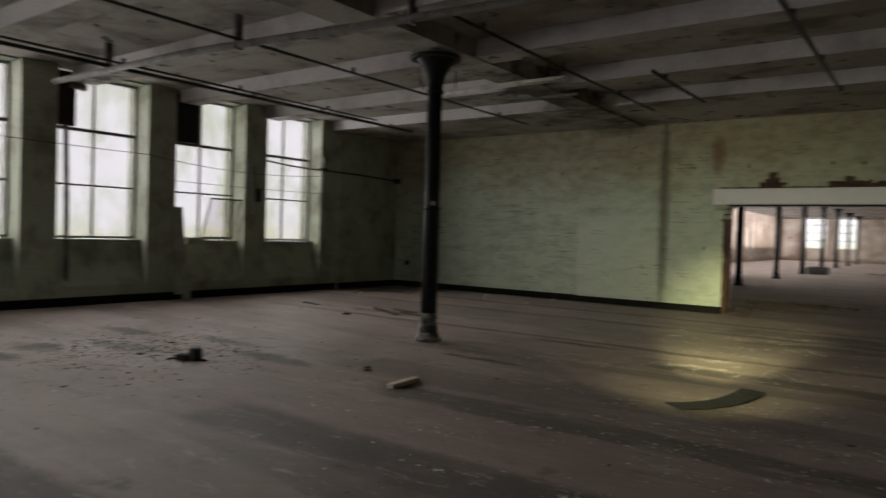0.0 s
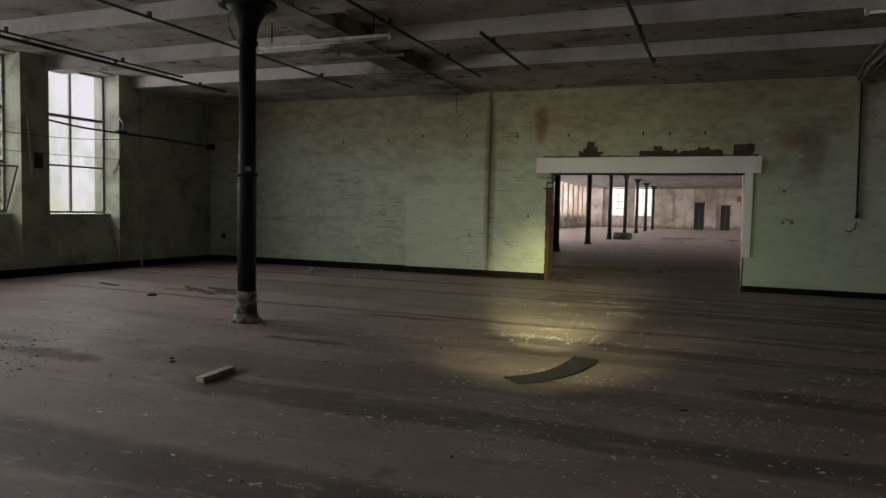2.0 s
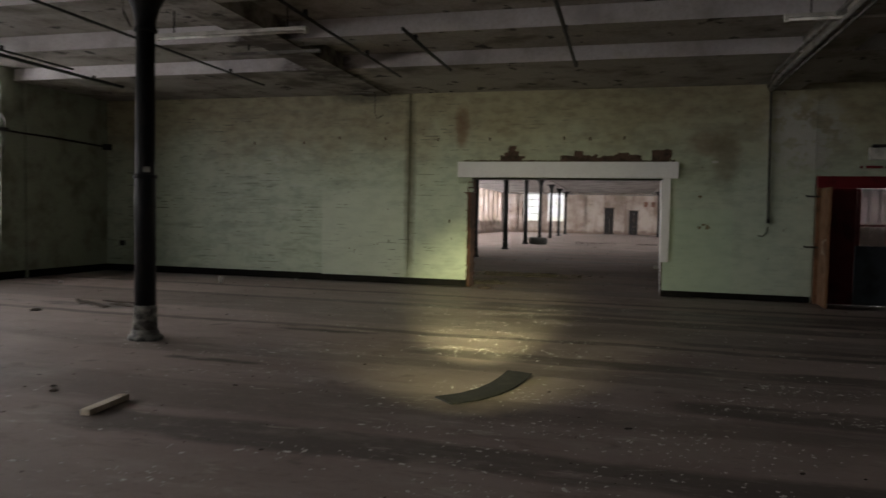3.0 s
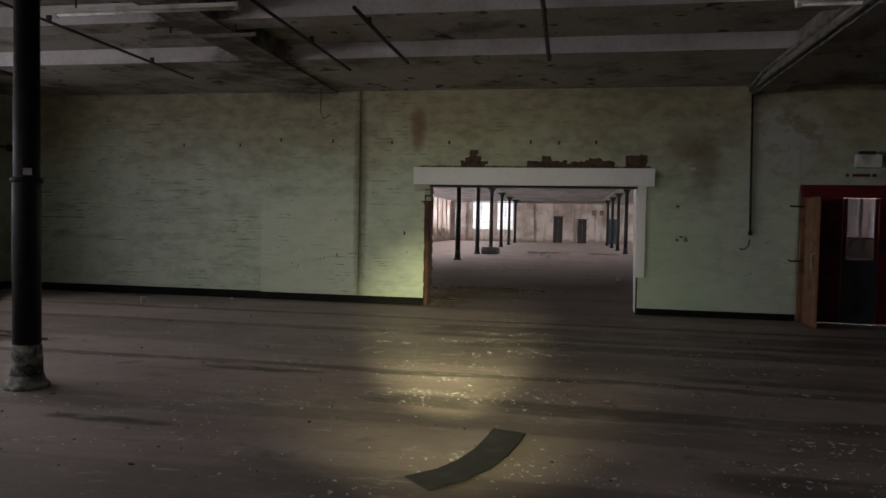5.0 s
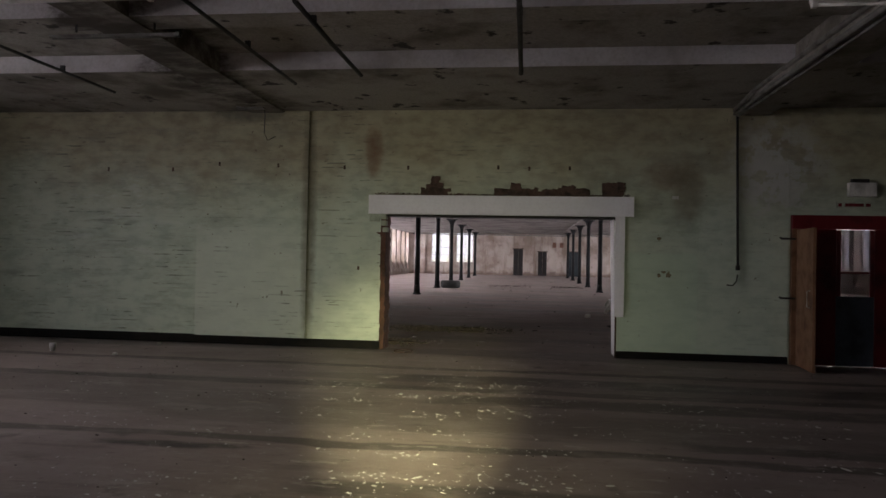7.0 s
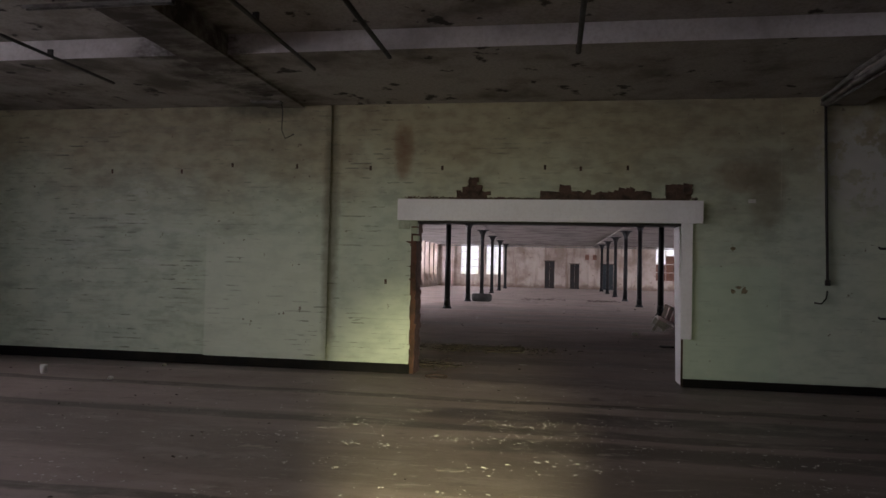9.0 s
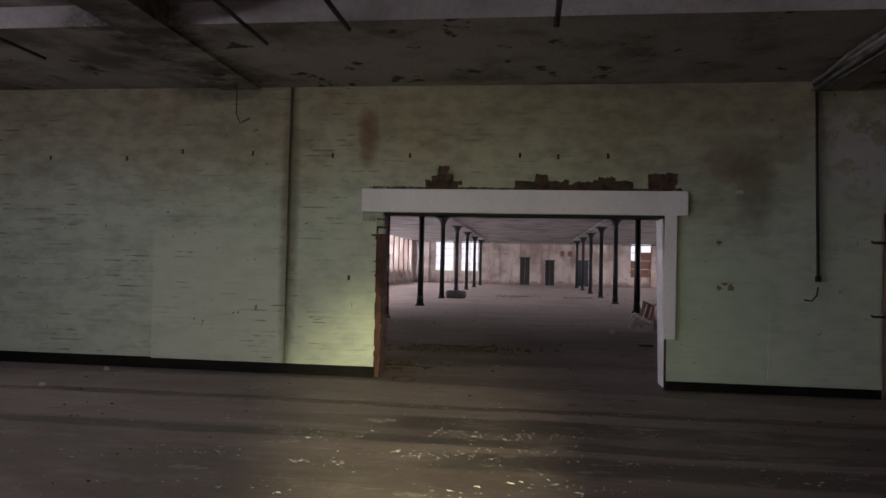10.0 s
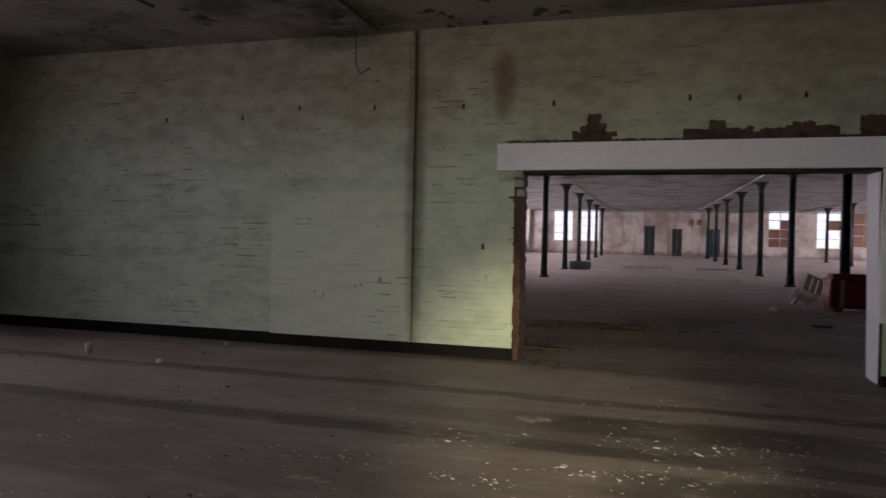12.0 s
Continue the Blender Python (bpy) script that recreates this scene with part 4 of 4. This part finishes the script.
r = random.Random(21)
for x, y, length, width in ((-3.85, 9.15, 0.36, 0.06), (-3.05, 8.75, 0.38, 0.07), (-2.75, 8.3, 0.22, 0.08), (-1.55, 8.1, 0.24, 0.035), (-1.75, 6.9, 0.3, 0.035), (-3.9, 11.6, 0.34, 0.16), (-3.2, 12.6, 0.3, 0.2), (-2.5, 10.4, 0.24, 0.1), (-4.3, 10.7, 0.3, 0.13), (-1.9, 9.6, 0.2, 0.06)):
    s = thing("floor_scrape", "thin pale sliver of lifted screed on the dusty floor", "scrape", group="pale scrapes")
    part("sliver", scrape(r, x, y, length, width), SCRAPE, s)
scatter("floor_grit", "dark grit and crumbs strewn over the floor", 2000, lambda r: (r.gauss(-8.0, 1.0), r.gauss(4.5, 0.7)) if r.random() < 0.7 else (r.uniform(-12, 4), r.uniform(1.5, 15)), lambda r: min(0.03, 0.003 + r.expovariate(260)), CRUMB, 5, 0.008)
def far_litter_spot(r):
    u = r.random()
    if u < 0.5:
        return r.gauss(-3.1, 0.65), r.gauss(18.9, 0.3)
    if u < 0.62:
        return r.gauss(-3.6, 0.25), r.gauss(16.4, 0.3)
    if u < 0.9:
        return r.choice((r.uniform(-3.4, -0.9), r.uniform(0.3, 2.0))), r.gauss(44.6, 0.8)
    return r.uniform(-5, 4), r.uniform(16, 60)


scatter("far_floor_litter", "dark litter and plaster dust on the far floor", 1500, far_litter_spot, lambda r: min(0.07, 0.006 + r.expovariate(75)), CRUMB, 9, 0.02)
scatter("far_floor_flakes", "pale plaster flakes on the far floor", 500, lambda r: (r.uniform(-6, 4), r.uniform(16, 50)), lambda r: min(0.05, 0.006 + r.expovariate(120)), CHIP, 10)

ring = thing("steel_ring", "thin rusty ring lying on the floor", "ring", (-3.28, 15.06, 0.0))
part("hoop", tube([(0.16 * math.cos(a), 0.16 * math.sin(a), 0.009) for a in (i * 0.3927 for i in range(17))], 0.009, 6), RUBBLE, ring)
for x, y, turn in ((-3.55, 16.3, 85), (-3.4, 19.1, 80), (-2.5, 18.5, 95)):
    b = thing("broken_board", "dark wet board fragment in the floor stain", "board", (x, y, 0), turn, group="broken boards")
    part("wood", block(-0.06, 0.06, -0.35, 0.35, 0, 0.02, 0.005), OLDWOOD, b)

for x, y, size in ((-2.32, 18.98, 0.1), (-2.52, 19.08, 0.075), (-2.2, 19.1, 0.06), (-2.85, 19.0, 0.07), (-3.6, 19.2, 0.055), (-3.3, 18.75, 0.05)):
    c = thing("rubble_lump", "dark sodden lump of debris in the floor stain", "rubble", (x, y, 0), rnd.uniform(0, 90), group="rubble lumps")
    part("lump", lathe([(size, 0.0), (size * 1.2, size * 0.25), (size * 0.8, size * 0.55), (size * 0.3, size * 0.65)], 9, power=[0.6, 0.2, 0.9, 0.3]), CRUMB, c)

# ---- far hall ----
tyre = thing("lorry_tyre", "large worn black tyre lying flat on the floor", "tyre", (-5.22, 40.3, 0))
part("tread", lathe([(0.44, 0.0), (0.50, 0.03), (0.53, 0.10), (0.53, 0.28), (0.50, 0.36), (0.44, 0.39), (0.30, 0.37), (0.27, 0.33), (0.27, 0.06), (0.30, 0.02)], 32), RUBBER, tyre)

chair = thing("plastic_garden_chair", "white plastic garden chair tipped over on the floor", "chair", (1.52, 24.75, 0.0), 6)
lean_back = pose(0.02, 0.05, 0.34, -25, 24, 0)
for k in range(3):
    part("back_slat", block(-0.17 + k * 0.14, -0.055 + k * 0.14, -0.012, 0.012, 0.0, 0.40, 0.008, lean_back), PLASTIC, chair)
part("top_rail", block(-0.18, 0.24, -0.02, 0.02, 0.39, 0.44, 0.012, lean_back), PLASTIC, chair)
tip = pose(-0.06, -0.05, 0.30, 18, 24, 0)
part("seat", block(-0.24, 0.22, -0.22, 0.18, -0.03, 0.03, 0.02, tip), PLASTIC, chair)
part("apron", block(-0.24, 0.06, -0.245, -0.215, -0.16, 0.03, 0.012, tip), PLASTIC, chair)
for x, y, h in ((-0.21, -0.2, -0.33), (0.02, -0.2, -0.22), (-0.21, 0.15, -0.24), (0.19, 0.15, -0.2)):
    part("leg", block(x - 0.045, x + 0.045, y - 0.03, y + 0.03, h, -0.03, 0.01, tip), PLASTIC, chair)

for x, y, turn, w in ((2.2, 24.15, 8, 1.0), (3.1, 24.5, -12, 0.9)):
    bar = thing("plastic_barrier", "dark red plastic barrier block beside the column", "barrier", (x, y, 0), turn, group="red barriers")
    part("body", block(-w / 2, w / 2, -0.24, 0.24, 0.06, 0.74, 0.09, None, 4), REDPLASTIC, bar)
    part("top", block(-w / 2 + 0.08, w / 2 - 0.08, -0.15, 0.15, 0.73, 0.83, 0.03), REDPLASTIC, bar)
    for dx in (-w / 2 + 0.16, w / 2 - 0.16):
        part("foot", block(dx - 0.1, dx + 0.1, -0.26, 0.26, 0, 0.1, 0.02), REDPLASTIC, bar)
    part("stripe", block(-0.3, -0.22, -0.258, -0.238, 0.1, 0.7, 0.008), PIER, bar, "faded pale stripe")
flat = thing("flattened_tin", "dark flattened tin on the far floor", "litter", (0.88, 20.6, 0), 10)
part("tin", block(-0.14, 0.14, -0.1, 0.1, 0, 0.035, 0.015), CABLE, flat)
bag = thing("paper_bag", "crumpled pale paper bag on the far floor", "litter", (0.5, 23.2, 0), 10)
part("bag", lathe([(0.06, 0.0), (0.09, 0.03), (0.06, 0.09), (0.02, 0.11)], 9, power=[0.9, 0, 0.8, 0]), PLASTIC, bag)

for name, a, b, h, material, label in (("dark_doorway", -2.42, -1.5, 2.6, DARK, "dark doorway in the end wall"), ("narrow_doorway", -0.02, 0.83, 2.36, DARK, "narrow dark doorway in the end wall"), ("teal_double_door", 2.85, 4.0, 2.4, TEAL, "dark teal double doors standing in the end wall")):
    d = thing(name, label, "door")
    part("leaf", block(a, (a + b) / 2 - 0.005, NORTH - 0.03, NORTH, 0, h, 0.005), material, d)
    part("leaf", block((a + b) / 2 + 0.005, b, NORTH - 0.03, NORTH, 0, h, 0.005), material, d)
    part("frame", block(a - 0.08, b + 0.08, NORTH - 0.04, NORTH, h, h + 0.08, 0.005), OLDWOOD, d)
tr = thing("end_wall_pipe", "long dark pipe along the top of the end wall", "pipe")
part("pipe", tube([(-12.5, 71.85, 3.98), (2, 71.85, 3.96), (17.4, 71.85, 3.98)], 0.05), PIPE, tr)
for x, z in ((1.55, 3.05), (2.25, 3.05)):
    bx = thing("wall_box", "small rusty box on the end wall", "box", group="wall boxes")
    part("box", block(x - 0.18, x + 0.18, 71.8, 72.0, z - 0.25, z + 0.25, 0.02), RUST, bx)


# ---- masonry pieces of the cross wall ----
def rough_block(sx, sy, sz, seed):
    r = random.Random(seed)
    bm = bmesh.new()
    for v in box(bm, 0, sx, 0, sy, 0, sz):
        v.co += Vector((r.uniform(-0.006, 0.006), r.uniform(-0.004, 0.004), r.uniform(-0.004, 0.004)))
    return bm


def mesh_of(bm, name, material):
    me = bpy.data.meshes.new(name)
    bm.to_mesh(me)
    bm.free()
    me.materials.append(material)
    return me


# raw bricks in the broken jamb
raw = [mesh_of(rough_block(0.15, 0.43, 0.0735, i), "jamb_brick", BRICK) for i in range(5)]
for i in range(31):
    b = new("jamb_brick", raw[i % 5])
    b.parent = wall_north
    b.location = (-3.80 + rnd.uniform(-0.012, 0.008), 15.203 + rnd.uniform(-0.004, 0.004), 0.004 + i * 0.0745)

# broken masonry along the top of the fascia: broken bricks in ragged heaps and sockets, crumbs between
verts, faces = [], []


def shard(x, z, w, h, depth, tilt):
    n0, c, q = len(verts), math.cos(tilt), math.sin(tilt)
    for y, k in ((15.196 - depth, 0.82), (15.2, 1.0)):
        for u, v in ((-1, -1), (1, -1), (1, 1), (-1, 1)):
            u, v = u * k * w / 2 * rnd.uniform(0.8, 1.1), v * k * h / 2 * rnd.uniform(0.75, 1.1)
            verts.append((x + u * c - v * q, y, z + u * q + v * c))
    faces.extend([(n0, n0 + 1, n0 + 2, n0 + 3)] + [(n0 + i, n0 + 4 + i, n0 + 4 + (i + 1) % 4, n0 + (i + 1) % 4) for i in range(4)])


for x0, x1, z1, peak in ((-3.05, -2.54, 2.75, 0.2), (-2.96, -2.64, 2.95, 0.75), (-1.80, -1.0, 2.76, 0.15), (-1.52, -1.30, 2.88, 0.0), (-1.0, -0.2, 2.76, 0.3), (-0.76, -0.42, 2.84, 0.6), (-0.01, 0.34, 2.88, 0.0)):
    z = 2.665
    while z < z1 - 0.02:
        x = x0
        level = (z - 2.665) / (z1 - 2.665)
        while x < x1:
            w = rnd.uniform(0.05, 0.13)
            off = abs((x + w / 2 - (x0 + x1) / 2) / (x1 - x0)) * 2
            if x + w < x1 + 0.02 and off < rnd.uniform(0.95, 1.15) - peak * level:
                shard(x + w / 2, z + 0.03 + rnd.uniform(-0.014, 0.014), w * 1.25, rnd.uniform(0.07, 0.11), rnd.uniform(0.004, 0.03), rnd.gauss(0, 0.25))
            x += w * 0.8
        z += 0.052
for _ in range(420):
    x = rnd.uniform(-3.85, 0.42)
    shard(x, 2.668 + abs(rnd.gauss(0, 0.012)), rnd.uniform(0.012, 0.05), rnd.uniform(0.01, 0.022), rnd.uniform(0.004, 0.02), rnd.gauss(0, 0.4))
me = bpy.data.meshes.new("broken_masonry")
me.from_pydata(verts, [], faces)
me.materials.append(RUBBLE)
tagged(new("broken_masonry", me), "dark broken masonry above the white fascia", "masonry", kind="stuff")

# old fixing plugs in a line
plug = mesh_of(block(-0.018, 0.018, -0.006, 0, -0.035, 0.035, 0.004), "plug", RUBBLE)
for x, z in ((-8.77, 3.08), (-7.54, 3.08), (-6.67, 3.18), (-5.59, 3.16), (-4.4, 3.13), (-3.28, 3.13), (-1.74, 3.14), (-1.22, 3.12), (-0.55, 3.13), (-4.12, 1.39)):
    p = new("plug", plug)
    p.parent = wall_north
    p.location = (x, 15.188, z)

# painted bricks: near the opening one by one, the others in one mesh
L, H = 0.225, 0.0745
GAPS = [(-3.64, 0.25, 0.0, 2.68), (-3.95, 0.5, 2.34, 2.68), (-3.95, -3.62, 2.0, 2.4), (-5.045, -4.985, 0, 5), (1.55, 2.93, 0, 5), (2.93, 4.86, 0, 2.42)]
pieces = []
row = 0
z = 0.148
while z < 4.10:
    x = -12.7 + (row % 2) * L / 2
    ragged = -3.735 + rnd.uniform(-0.05, 0.02)
    lift = rnd.uniform(-0.0015, 0.0015)
    while x < 5.6:
        a, b = x, x + L
        for g0, g1, z0, z1 in GAPS:
            if z0 < z + H and z < z1 and a < g1 and b > g0:
                if a < g0 - 0.03:
                    b = g0
                elif b > g1 + 0.03:
                    a = g1
                else:
                    b = a
        if x < -3.5 and z < 2.3:
            b = min(b, ragged)
        if b - a > 0.03:
            proud = 0.006 + (0.008 if -7.06 < x < -5.06 else 0.0) + (0.02 if 1.55 < x < 2.9 else 0.0)
            pieces.append((a, b, z + 0.001, z + H - 0.001, proud + lift + rnd.uniform(-0.0003, 0.0003)))
        x += L
    z += H
    row += 1
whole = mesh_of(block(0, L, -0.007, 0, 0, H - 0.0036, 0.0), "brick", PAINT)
verts, faces = [], []
single = 0
for a, b, z0, z1, d in pieces:
    if -4.95 <= a and b < -3.64 and z0 < 2.75 and b - a > L - 0.004 and single < 290:
        o = new("brick", whole)
        o.parent = wall_north
        o.location = (a, WALL_Y + rnd.uniform(-0.0004, 0.0004), z0)
        single += 1
        continue
    n0, y = len(verts), WALL_Y
    e = 0.0004
    s0, s1 = rnd.uniform(-0.0016, 0.0016), rnd.uniform(-0.0016, 0.0016)
    verts += [(a, y, z0), (b, y, z0), (b, y, z1), (a, y, z1), (a, y - d, z0 + e + s0), (b, y - d, z0 + e + s1), (b, y - d, z1 - e + s0), (a, y - d, z1 - e + s1)]
    faces += [(n0 + 4, n0 + 5, n0 + 6, n0 + 7), (n0, n0 + 1, n0 + 5, n0 + 4), (n0 + 1, n0 + 2, n0 + 6, n0 + 5), (n0 + 2, n0 + 3, n0 + 7, n0 + 6), (n0 + 3, n0, n0 + 4, n0 + 7)]
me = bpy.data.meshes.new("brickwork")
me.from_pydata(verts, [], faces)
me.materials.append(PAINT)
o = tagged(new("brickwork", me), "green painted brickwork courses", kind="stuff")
o.parent = wall_north
